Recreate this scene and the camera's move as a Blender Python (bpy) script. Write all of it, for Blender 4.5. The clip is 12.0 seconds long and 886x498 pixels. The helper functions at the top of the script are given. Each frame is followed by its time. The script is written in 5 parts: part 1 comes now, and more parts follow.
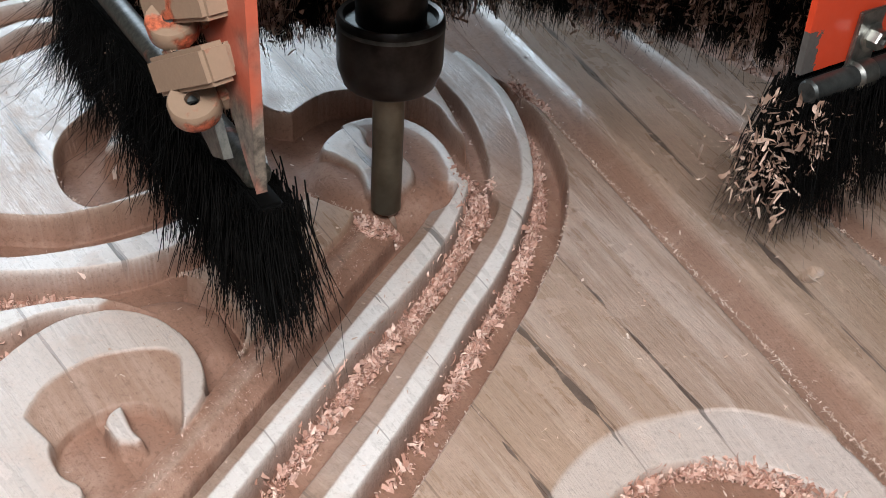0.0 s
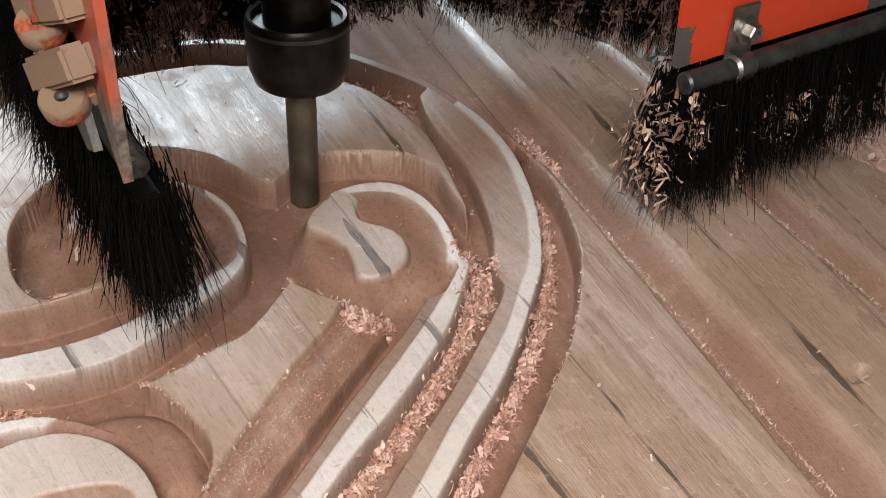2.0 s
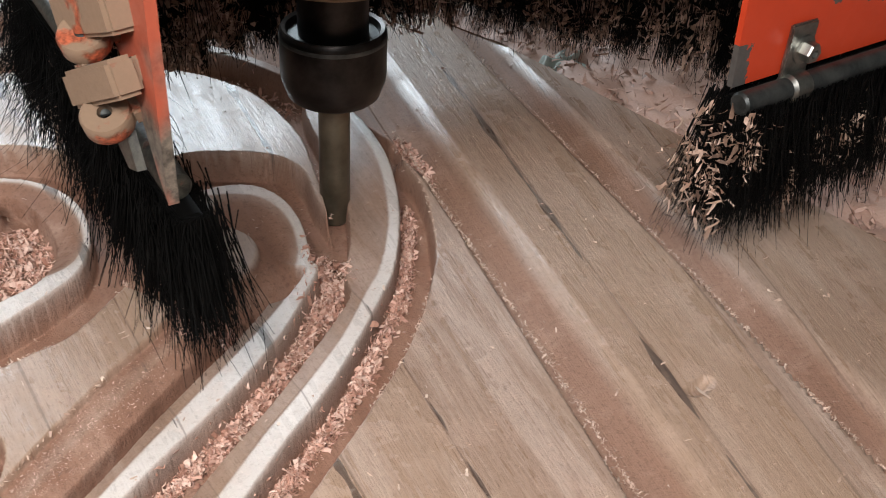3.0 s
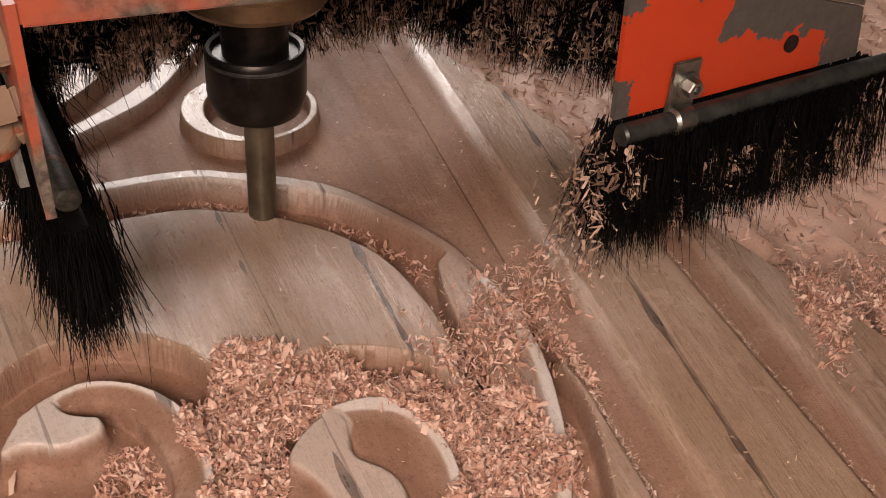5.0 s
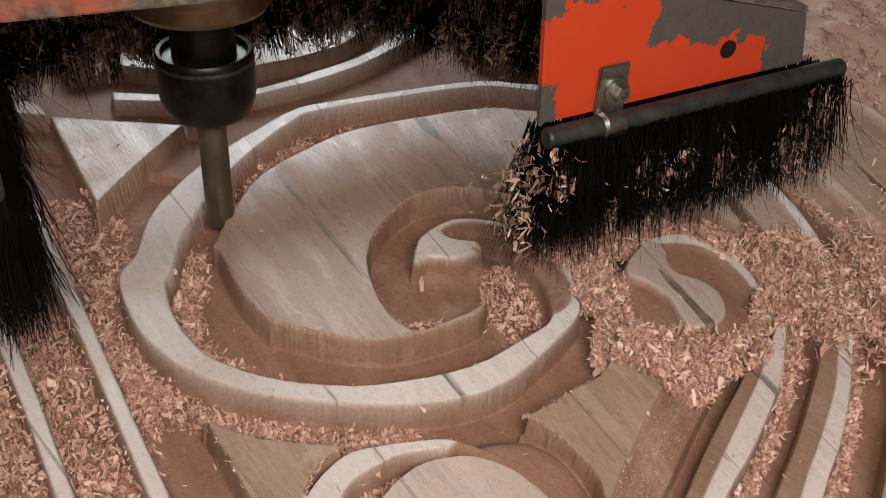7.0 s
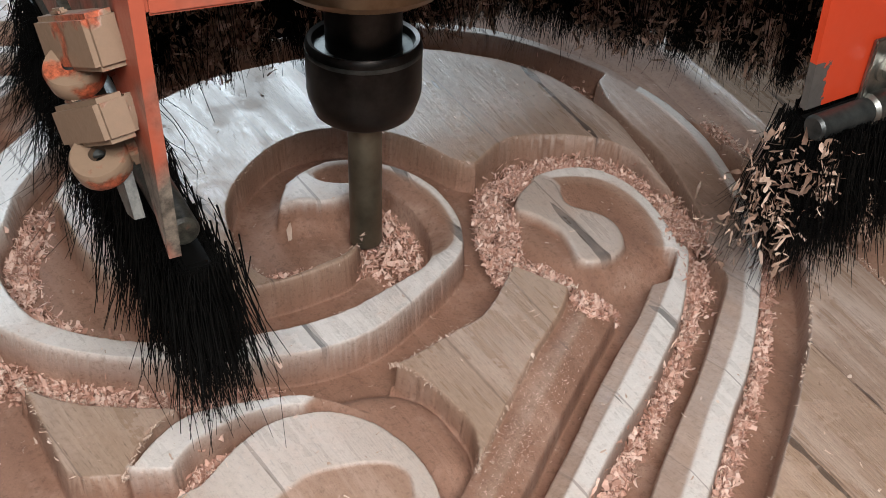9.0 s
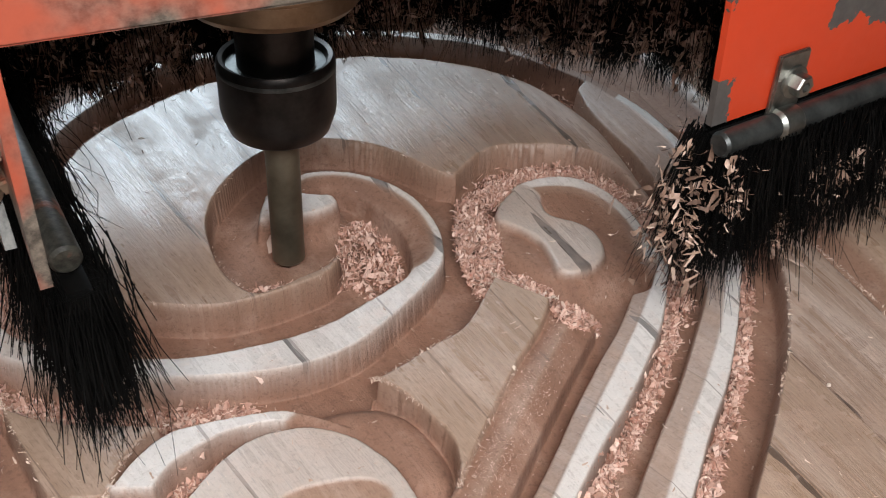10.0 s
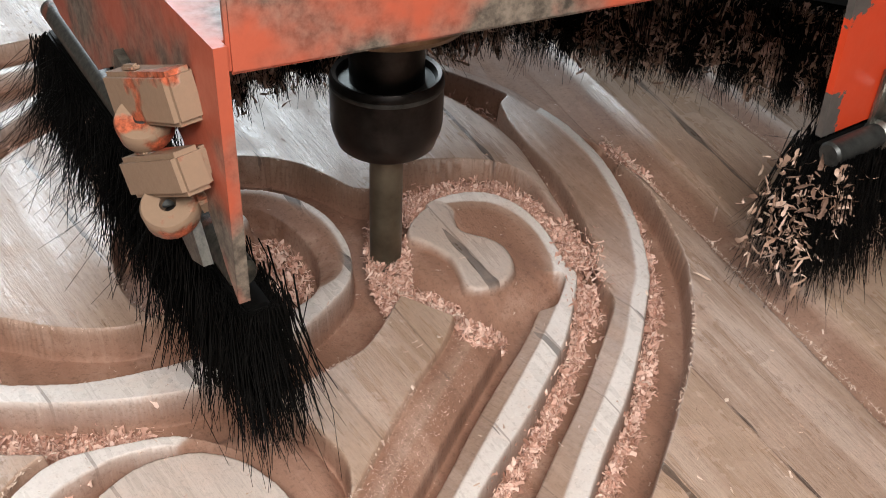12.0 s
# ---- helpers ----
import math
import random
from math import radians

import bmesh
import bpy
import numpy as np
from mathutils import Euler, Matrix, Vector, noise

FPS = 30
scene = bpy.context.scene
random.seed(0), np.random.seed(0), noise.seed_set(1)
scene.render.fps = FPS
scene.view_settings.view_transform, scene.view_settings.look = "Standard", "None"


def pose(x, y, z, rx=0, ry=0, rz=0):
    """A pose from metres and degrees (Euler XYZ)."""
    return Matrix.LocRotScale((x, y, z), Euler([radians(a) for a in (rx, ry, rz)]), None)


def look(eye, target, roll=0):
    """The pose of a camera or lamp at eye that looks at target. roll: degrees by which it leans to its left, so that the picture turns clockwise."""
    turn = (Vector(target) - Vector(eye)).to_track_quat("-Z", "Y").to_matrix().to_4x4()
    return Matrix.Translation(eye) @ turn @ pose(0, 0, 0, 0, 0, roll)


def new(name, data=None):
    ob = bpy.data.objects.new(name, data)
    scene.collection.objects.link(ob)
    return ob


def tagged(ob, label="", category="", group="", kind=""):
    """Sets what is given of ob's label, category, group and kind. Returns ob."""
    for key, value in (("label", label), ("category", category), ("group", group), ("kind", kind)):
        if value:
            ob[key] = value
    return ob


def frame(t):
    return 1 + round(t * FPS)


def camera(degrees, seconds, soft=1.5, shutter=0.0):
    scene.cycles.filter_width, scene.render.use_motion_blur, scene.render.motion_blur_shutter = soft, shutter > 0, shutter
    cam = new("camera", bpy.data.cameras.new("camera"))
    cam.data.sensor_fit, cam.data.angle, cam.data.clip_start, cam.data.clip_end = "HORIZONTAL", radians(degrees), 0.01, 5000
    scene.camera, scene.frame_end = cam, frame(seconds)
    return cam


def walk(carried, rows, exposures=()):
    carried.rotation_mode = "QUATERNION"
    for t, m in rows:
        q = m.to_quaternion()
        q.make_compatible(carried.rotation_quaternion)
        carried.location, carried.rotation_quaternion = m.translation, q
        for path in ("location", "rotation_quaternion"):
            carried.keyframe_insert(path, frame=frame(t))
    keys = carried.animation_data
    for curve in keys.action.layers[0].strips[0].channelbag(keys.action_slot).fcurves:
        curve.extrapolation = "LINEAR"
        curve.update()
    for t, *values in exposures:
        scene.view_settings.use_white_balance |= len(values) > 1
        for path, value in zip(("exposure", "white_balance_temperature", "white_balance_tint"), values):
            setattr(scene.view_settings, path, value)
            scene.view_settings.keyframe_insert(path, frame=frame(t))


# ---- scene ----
PATH = [
    (0, -0.0206, -0.4285, 0.2791, 54.29, -0.24, 3.97),
    (0.5, -0.0193, -0.4213, 0.2810, 54.65, 0.24, 3.45),
    (1, 0.0045, -0.3699, 0.2643, 53.99, -0.40, 3.80),
    (1.5, 0.0000, -0.3700, 0.2700, 54.29, -0.00, 3.43),
    (2, -0.0161, -0.3589, 0.2811, 54.24, 0.67, 2.91),
    (2.5, 0.0007, -0.3586, 0.2831, 54.39, 0.39, 2.93),
    (3, 0.0502, -0.3449, 0.2743, 54.76, 0.13, 3.83),
    (3.2, 0.0592, -0.3422, 0.2745, 54.80, 0.01, 4.64),
    (4.8, -0.0090, -0.2260, 0.3132, 53.85, 2.05, 4.79),
    (5, -0.0212, -0.2264, 0.3150, 53.87, 2.50, 4.73),
    (5.5, -0.0606, -0.2260, 0.3155, 53.40, 4.02, 4.40),
    (6, -0.1111, -0.2401, 0.3243, 53.08, 5.08, 3.90),
    (6.5, -0.1445, -0.2840, 0.3134, 53.65, 5.45, 4.25),
    (7, -0.1430, -0.3954, 0.3243, 53.85, 6.19, 3.46),
    (7.5, -0.1507, -0.4015, 0.3114, 54.22, 6.00, 3.05),
    (7.7, -0.1517, -0.4070, 0.3018, 54.22, 5.63, 2.88),
    (9.3, -0.0975, -0.3546, 0.2735, 53.45, 2.72, 2.52),
    (9.5, -0.0993, -0.3530, 0.2764, 53.59, 2.50, 2.51),
    (10, -0.1017, -0.3594, 0.2781, 53.59, 1.92, 2.71),
    (10.5, -0.1116, -0.3605, 0.2847, 53.87, 1.57, 2.68),
    (11, -0.1154, -0.3498, 0.2858, 53.60, 0.93, 3.02),
    (11.5, -0.0814, -0.3464, 0.2839, 53.94, 0.73, 2.80),
    (12, -0.0691, -0.3531, 0.2828, 53.99, 0.38, 2.82),
]
HEAD = [
    (0, -0.0499, -0.0120, 0.1009),
    (0.5, -0.0469, 0.0001, 0.1190),
    (1, -0.0495, -0.0048, 0.0919),
    (1.5, -0.0901, 0.0124, 0.0908),
    (2, -0.0972, 0.0768, 0.0918),
    (2.5, -0.0413, 0.1020, 0.0917),
    (3, -0.0083, 0.0735, 0.0914),
    (3.2, -0.0092, 0.0727, 0.0912),
    (4.8, -0.1151, 0.2032, 0.1003),
    (5, -0.1415, 0.2054, 0.1010),
    (5.5, -0.2053, 0.1941, 0.1031),
    (6, -0.2615, 0.1587, 0.1036),
    (6.5, -0.3006, 0.1070, 0.1028),
    (7, -0.3203, 0.0390, 0.1026),
    (7.5, -0.3070, -0.0290, 0.1018),
    (7.7, -0.2886, -0.0502, 0.1018),
    (9.3, -0.1537, 0.0231, 0.0936),
    (9.5, -0.1549, 0.0253, 0.0931),
    (10, -0.1888, 0.0067, 0.0939),
    (10.5, -0.2202, 0.0380, 0.0947),
    (11, -0.1942, 0.0898, 0.0939),
    (11.5, -0.1319, 0.0783, 0.0930),
    (12, -0.0998, 0.0258, 0.0915),
]


def aim(x, y, z, tilt, yaw, roll):
    """A hand-held camera's pose: place, tilt from straight down, heading and lean."""
    return pose(x, y, z, 0, 0, yaw) @ pose(0, 0, 0, tilt) @ pose(0, 0, 0, 0, 0, roll)


cam = camera(48.0, 12.0, soft=0.6, shutter=0.12)
walk(cam, [(t, aim(*row)) for t, *row in PATH], exposures=[(0, 0.12, 6100, 9), (0.5, 0.18, 6100, 9), (1.0, 0.46, 6250, 9), (1.5, 0.42, 6500, 11), (2.0, 0.18, 6700, 12), (2.5, 0.14, 6700, 12), (3.2, 0.34, 6450, 11), (4.8, 0.18, 8300, 28), (5.6, 0.15, 8700, 31), (6.2, 0.06, 8100, 26), (7.0, -0.22, 7300, 17), (7.7, -0.15, 7200, 15), (9.3, 0.08, 6300, 9), (10.0, 0.10, 6300, 10), (10.5, 0.04, 6400, 10), (11.0, -0.02, 6450, 10), (11.5, 0.12, 6450, 10), (12, 0.24, 6700, 12)])

# ---- light: a dim workshop, one big window at the back, added lights in front ----
world = bpy.data.worlds.new("workshop_air")
scene.world = world
world.use_nodes = True
sky = world.node_tree.nodes.new("ShaderNodeTexSky")
sky.sky_type, sky.sun_disc, sky.sun_elevation, sky.sun_rotation = "NISHITA", False, radians(40), radians(200)
back = world.node_tree.nodes["Background"]
world.node_tree.links.new(sky.outputs[0], back.inputs[0])
back.inputs[1].default_value = 0.08


def area_light(name, eye, target, w, h, power, col):
    lamp = bpy.data.lights.new(name, "AREA")
    lamp.shape, lamp.size, lamp.size_y, lamp.energy, lamp.color = "RECTANGLE", w, h, power, col
    ob = new(name, lamp)
    ob.matrix_world = look(eye, target)
    return ob


LAMP_EYE, LAMP_AIM = (-0.04, -0.49, 0.48), (-0.10, -0.10, 0.0)
area_light("window_light_back", (-1.06, 2.38, 1.40), (-0.27, 0.2, 0.0), 1.28, 0.95, 40, (0.80, 0.92, 1.0))
# weak fill added behind the operator, with no known window there
area_light("front_fill_light", (-0.5, -2.36, 1.55), (-0.1, 0.1, 0.0), 2.2, 1.2, 5, (1.0, 0.95, 0.88))
# main light from near the camera; its source is out of view
area_light("camera_side_light", LAMP_EYE, LAMP_AIM, 0.34, 0.13, 4.4, (1.0, 0.965, 0.93))


# ---- materials ----
def graph(name):
    m = bpy.data.materials.new(name)
    m.use_nodes = True
    nt = m.node_tree
    return m, nt, nt.nodes["Principled BSDF"]


def node(nt, kind, **sets):
    n = nt.nodes.new(kind)
    for k, v in sets.items():
        if k == "op":
            n.operation = v
        elif k == "scale":
            n.inputs["Scale"].default_value = v
        elif k == "detail":
            n.inputs["Detail"].default_value = v
    return n


def mix(nt, fac, a, b, how="MIX"):
    n = nt.nodes.new("ShaderNodeMix")
    n.data_type, n.blend_type = "RGBA", how
    for sock, v in ((n.inputs[0], fac), (n.inputs[6], a), (n.inputs[7], b)):
        if isinstance(v, bpy.types.NodeSocket):
            nt.links.new(v, sock)
        elif isinstance(v, tuple):
            sock.default_value = (*v, 1)
        else:
            sock.default_value = v
    return n.outputs[2]


def math_node(nt, op, a, b=None, c=None):
    n = nt.nodes.new("ShaderNodeMath")
    n.operation = op
    for i, v in enumerate((a, b, c)):
        if v is None:
            continue
        if isinstance(v, bpy.types.NodeSocket):
            nt.links.new(v, n.inputs[i])
        else:
            n.inputs[i].default_value = v
    return n.outputs[0]


def ramp(nt, fac, stops):
    n = nt.nodes.new("ShaderNodeValToRGB")
    while len(n.color_ramp.elements) < len(stops):
        n.color_ramp.elements.new(0.5)
    for e, (p, c) in zip(n.color_ramp.elements, stops):
        e.position, e.color = p, (*c, 1)
    nt.links.new(fac, n.inputs[0])
    return n.outputs[0]


def noise_tex(nt, vec, scale, detail=3.0, rough=0.55):
    n = nt.nodes.new("ShaderNodeTexNoise")
    n.inputs["Scale"].default_value, n.inputs["Detail"].default_value, n.inputs["Roughness"].default_value = scale, detail, rough
    if vec is not None:
        nt.links.new(vec, n.inputs["Vector"])
    return n.outputs[0]


def bump(nt, bsdf, height, strength, distance):
    b = nt.nodes.new("ShaderNodeBump")
    b.inputs["Strength"].default_value, b.inputs["Distance"].default_value = strength, distance
    nt.links.new(height, b.inputs["Height"])
    nt.links.new(b.outputs[0], bsdf.inputs["Normal"])


SEAMS = [105.2, 107.6, 110.4, 113.6, 117.5, 120.4, 123.6, 126.4, 129.1, 132.3, 135.6, 139.0]
FAN = (0.429, -0.794)   # where the slightly tapered staves would meet


def wood_material():
    """Glued-up hardwood staves: grey-tan uncut face, redder where the cutter has just been."""
    m, nt, bsdf = graph("carved_hardwood")
    geo = nt.nodes.new("ShaderNodeNewGeometry")
    sep = nt.nodes.new("ShaderNodeSeparateXYZ")
    nt.links.new(geo.outputs["Position"], sep.inputs[0])
    x = math_node(nt, "SUBTRACT", sep.outputs[0], FAN[0])
    y = math_node(nt, "SUBTRACT", sep.outputs[1], FAN[1])
    ang = math_node(nt, "MULTIPLY", math_node(nt, "ARCTAN2", y, x), 57.29578)
    far = math_node(nt, "SQRT", math_node(nt, "ADD", math_node(nt, "MULTIPLY", x, x), math_node(nt, "MULTIPLY", y, y)))
    # stave number: how many joints lie to one side
    count = None
    for a in SEAMS:
        step = math_node(nt, "GREATER_THAN", ang, a)
        count = step if count is None else math_node(nt, "ADD", count, step)
    # grain coordinates: fine across, long along
    comb = nt.nodes.new("ShaderNodeCombineXYZ")
    nt.links.new(math_node(nt, "MULTIPLY", ang, 1.0), comb.inputs[0])
    nt.links.new(math_node(nt, "MULTIPLY", far, 5.0), comb.inputs[1])
    nt.links.new(math_node(nt, "MULTIPLY", count, 7.3), comb.inputs[2])
    g1 = noise_tex(nt, comb.outputs[0], 1.1, 4, 0.6)
    comb2 = nt.nodes.new("ShaderNodeCombineXYZ")
    nt.links.new(math_node(nt, "MULTIPLY", ang, 9.0), comb2.inputs[0])
    nt.links.new(math_node(nt, "MULTIPLY", far, 28.0), comb2.inputs[1])
    nt.links.new(math_node(nt, "MULTIPLY", sep.outputs[2], 260.0), comb2.inputs[2])
    g2 = noise_tex(nt, comb2.outputs[0], 1.6, 5, 0.65)
    wn = nt.nodes.new("ShaderNodeTexWhiteNoise")
    wn.noise_dimensions = "1D"
    nt.links.new(count, wn.inputs["W"])
    face = ramp(nt, g1, [(0.28, (0.30, 0.20, 0.148)), (0.42, (0.47, 0.345, 0.275)), (0.5, (0.41, 0.285, 0.215)), (0.6, (0.58, 0.455, 0.385)), (0.75, (0.44, 0.315, 0.245))])
    face = mix(nt, math_node(nt, "MULTIPLY", wn.outputs[0], 0.65), face, (0.47, 0.325, 0.225))
    face = mix(nt, math_node(nt, "MULTIPLY", ramp(nt, g2, [(0.35, (0, 0, 0)), (0.72, (1, 1, 1))]), 0.34), face, (0.27, 0.165, 0.11))
    comb3 = nt.nodes.new("ShaderNodeCombineXYZ")
    nt.links.new(math_node(nt, "MULTIPLY", ang, 26.0), comb3.inputs[0])
    nt.links.new(math_node(nt, "MULTIPLY", far, 120.0), comb3.inputs[1])
    pores = ramp(nt, noise_tex(nt, comb3.outputs[0], 1.0, 3, 0.6), [(0.30, (0.42, 0.36, 0.32)), (0.42, (1, 1, 1)), (0.66, (1, 1, 1)), (0.78, (1.2, 1.2, 1.2))])
    face = mix(nt, 0.8, face, pores, "MULTIPLY")
    cut = ramp(nt, g1, [(0.25, (0.21, 0.104, 0.066)), (0.5, (0.30, 0.158, 0.104)), (0.75, (0.40, 0.24, 0.17))])
    cut = mix(nt, math_node(nt, "MULTIPLY", g2, 0.3), cut, (0.33, 0.175, 0.115))
    fresh = nt.nodes.new("ShaderNodeAttribute")
    fresh.attribute_name = "fresh_cut"
    pale_sheen = nt.nodes.new("ShaderNodeAttribute")
    pale_sheen.attribute_name = "pale_sheen"
    fresh_fac, pale_sheen_fac = fresh.outputs["Fac"], pale_sheen.outputs["Fac"]
    col = mix(nt, fresh_fac, face, cut)
    # dark resin lines broken along some joints
    lines = None
    patch = noise_tex(nt, geo.outputs["Position"], 19, 2)
    for a, w in ((117.45, 0.09), (120.55, 0.16), (123.7, 0.15), (110.5, 0.10), (129.2, 0.08)):
        d = math_node(nt, "ABSOLUTE", math_node(nt, "SUBTRACT", ang, a))
        l = math_node(nt, "LESS_THAN", d, math_node(nt, "MULTIPLY", math_node(nt, "SUBTRACT", patch, 0.47), w * 7))
        lines = l if lines is None else math_node(nt, "MAXIMUM", lines, l)
    # thin glue line on every joint, thicker and thinner along its way
    glue = None
    for a in SEAMS:
        d = math_node(nt, "ABSOLUTE", math_node(nt, "SUBTRACT", ang, a))
        l = math_node(nt, "LESS_THAN", d, math_node(nt, "MULTIPLY_ADD", patch, 0.10, -0.018))
        glue = l if glue is None else math_node(nt, "MAXIMUM", glue, l)
    # ridge tops, eyes and low scroll are paler: sheen put into the colour
    col = mix(nt, math_node(nt, "MULTIPLY", pale_sheen_fac, math_node(nt, "MULTIPLY_ADD", g2, 0.25, 0.72)), col, (0.80, 0.755, 0.72))
    old = math_node(nt, "SUBTRACT", 1.0, math_node(nt, "MULTIPLY", fresh_fac, 0.92))
    col = mix(nt, math_node(nt, "MULTIPLY", math_node(nt, "MULTIPLY", glue, 0.5), old), col, (0.12, 0.07, 0.05))
    col = mix(nt, math_node(nt, "MULTIPLY", math_node(nt, "MULTIPLY", lines, 0.74), old), col, (0.055, 0.04, 0.035))
    # fine dust lying in blotches
    dust = ramp(nt, noise_tex(nt, geo.outputs["Position"], 34, 4, 0.7), [(0.52, (0, 0, 0)), (0.72, (1, 1, 1))])
    col = mix(nt, math_node(nt, "MULTIPLY", dust, 0.38), col, (0.64, 0.45, 0.355))
    fuzz = ramp(nt, noise_tex(nt, geo.outputs["Position"], 420, 3, 0.75), [(0.34, (0.60, 0.56, 0.53)), (0.47, (1, 1, 1)), (0.60, (1, 1, 1)), (0.70, (1.22, 1.22, 1.22))])
    col = mix(nt, math_node(nt, "MULTIPLY_ADD", fresh_fac, 0.30, 0.34), col, fuzz, "MULTIPLY")
    speck = ramp(nt, noise_tex(nt, geo.outputs["Position"], 1150, 2, 0.6), [(0.27, (0.42, 0.34, 0.29)), (0.36, (1, 1, 1)), (0.64, (1, 1, 1)), (0.72, (1.35, 1.32, 1.28))])
    col = mix(nt, math_node(nt, "MULTIPLY_ADD", dust, 0.30, 0.40), col, speck, "MULTIPLY")
    nt.links.new(col, bsdf.inputs["Base Color"])
    ro = math_node(nt, "ADD", math_node(nt, "MULTIPLY", g1, 0.22), math_node(nt, "MULTIPLY_ADD", fresh_fac, 0.48, 0.15))
    comb4 = nt.nodes.new("ShaderNodeCombineXYZ")
    nt.links.new(math_node(nt, "MULTIPLY", ang, 1.7), comb4.inputs[0])
    nt.links.new(math_node(nt, "MULTIPLY", far, 9.0), comb4.inputs[1])
    streak = ramp(nt, noise_tex(nt, comb4.outputs[0], 1.0, 4, 0.65), [(0.40, (0, 0, 0)), (0.58, (1, 1, 1))])
    ro = math_node(nt, "MULTIPLY_ADD", dust, 0.20, math_node(nt, "MULTIPLY_ADD", streak, 0.15, math_node(nt, "SUBTRACT", ro, 0.03)))
    nt.links.new(ro, bsdf.inputs["Roughness"])
    bsdf.inputs["Specular IOR Level"].default_value = 0.75
    grit = noise_tex(nt, geo.outputs["Position"], 900, 3, 0.7)
    bump(nt, bsdf, math_node(nt, "ADD", math_node(nt, "MULTIPLY", g2, 0.7), math_node(nt, "MULTIPLY", math_node(nt, "MULTIPLY", grit, math_node(nt, "MULTIPLY_ADD", dust, 0.45, math_node(nt, "MULTIPLY_ADD", fresh_fac, 0.45, math_node(nt, "MULTIPLY_ADD", pale_sheen_fac, 0.25, 0.28)))), 1.0)), 0.75, 0.0006)
    return m


def plain(name, a, b, scale, rough, metal=0.0, rough_var=0.15, relief=0.3, deep=0.0004, detail=5):
    m, nt, bsdf = graph(name)
    tex = nt.nodes.new("ShaderNodeTexCoord")
    n = noise_tex(nt, tex.outputs["Object"], scale, detail, 0.65)
    nt.links.new(ramp(nt, n, [(0.32, a), (0.68, b)]), bsdf.inputs["Base Color"])
    nt.links.new(math_node(nt, "MULTIPLY_ADD", n, rough_var, rough), bsdf.inputs["Roughness"])
    bsdf.inputs["Metallic"].default_value = metal
    if relief:
        bump(nt, bsdf, noise_tex(nt, tex.outputs["Object"], scale * 4, 4, 0.7), relief, deep)
    return m


def chips(name, dark, mid, light):
    """Loose shavings: every flake has a tone of its own, with fine grain on it."""
    m, nt, bsdf = graph(name)
    geo = nt.nodes.new("ShaderNodeNewGeometry")
    fine = noise_tex(nt, geo.outputs["Position"], 700, 3, 0.6)
    tone = math_node(nt, "ADD", math_node(nt, "MULTIPLY", geo.outputs["Random Per Island"], 0.75), math_node(nt, "MULTIPLY", fine, 0.25))
    nt.links.new(ramp(nt, tone, [(0.12, dark), (0.5, mid), (0.85, light)]), bsdf.inputs["Base Color"])
    bsdf.inputs["Roughness"].default_value = 0.6
    return m


def painted(name, paint, under, scale, worn, offset=(0, 0, 0), soft=0.012):
    """Sprayed paint flaked off in hard-edged islands over bare, dirty steel."""
    m, nt, bsdf = graph(name)
    tex = nt.nodes.new("ShaderNodeTexCoord")
    mp = nt.nodes.new("ShaderNodeMapping")
    mp.inputs["Location"].default_value = offset
    nt.links.new(tex.outputs["Object"], mp.inputs[0])
    big = noise_tex(nt, mp.outputs[0], scale, 5, 0.5)
    fine = noise_tex(nt, mp.outputs[0], scale * 9, 4, 0.7)
    fac = ramp(nt, math_node(nt, "MULTIPLY_ADD", fine, 0.06, big), [(worn, (0, 0, 0)), (worn + soft, (1, 1, 1))])
    p = mix(nt, math_node(nt, "MULTIPLY", fine, 0.5), paint, tuple(c * 0.62 for c in paint))
    u = mix(nt, ramp(nt, fine, [(0.35, (0, 0, 0)), (0.65, (1, 1, 1))]), tuple(c * 1.5 for c in under), tuple(c * 0.35 for c in under))
    nt.links.new(mix(nt, fac, p, u), bsdf.inputs["Base Color"])
    nt.links.new(math_node(nt, "MULTIPLY_ADD", fine, 0.25, 0.32), bsdf.inputs["Roughness"])
    bump(nt, bsdf, math_node(nt, "SUBTRACT", math_node(nt, "MULTIPLY", fine, 0.3), fac), 0.5, 0.0005)
    return m


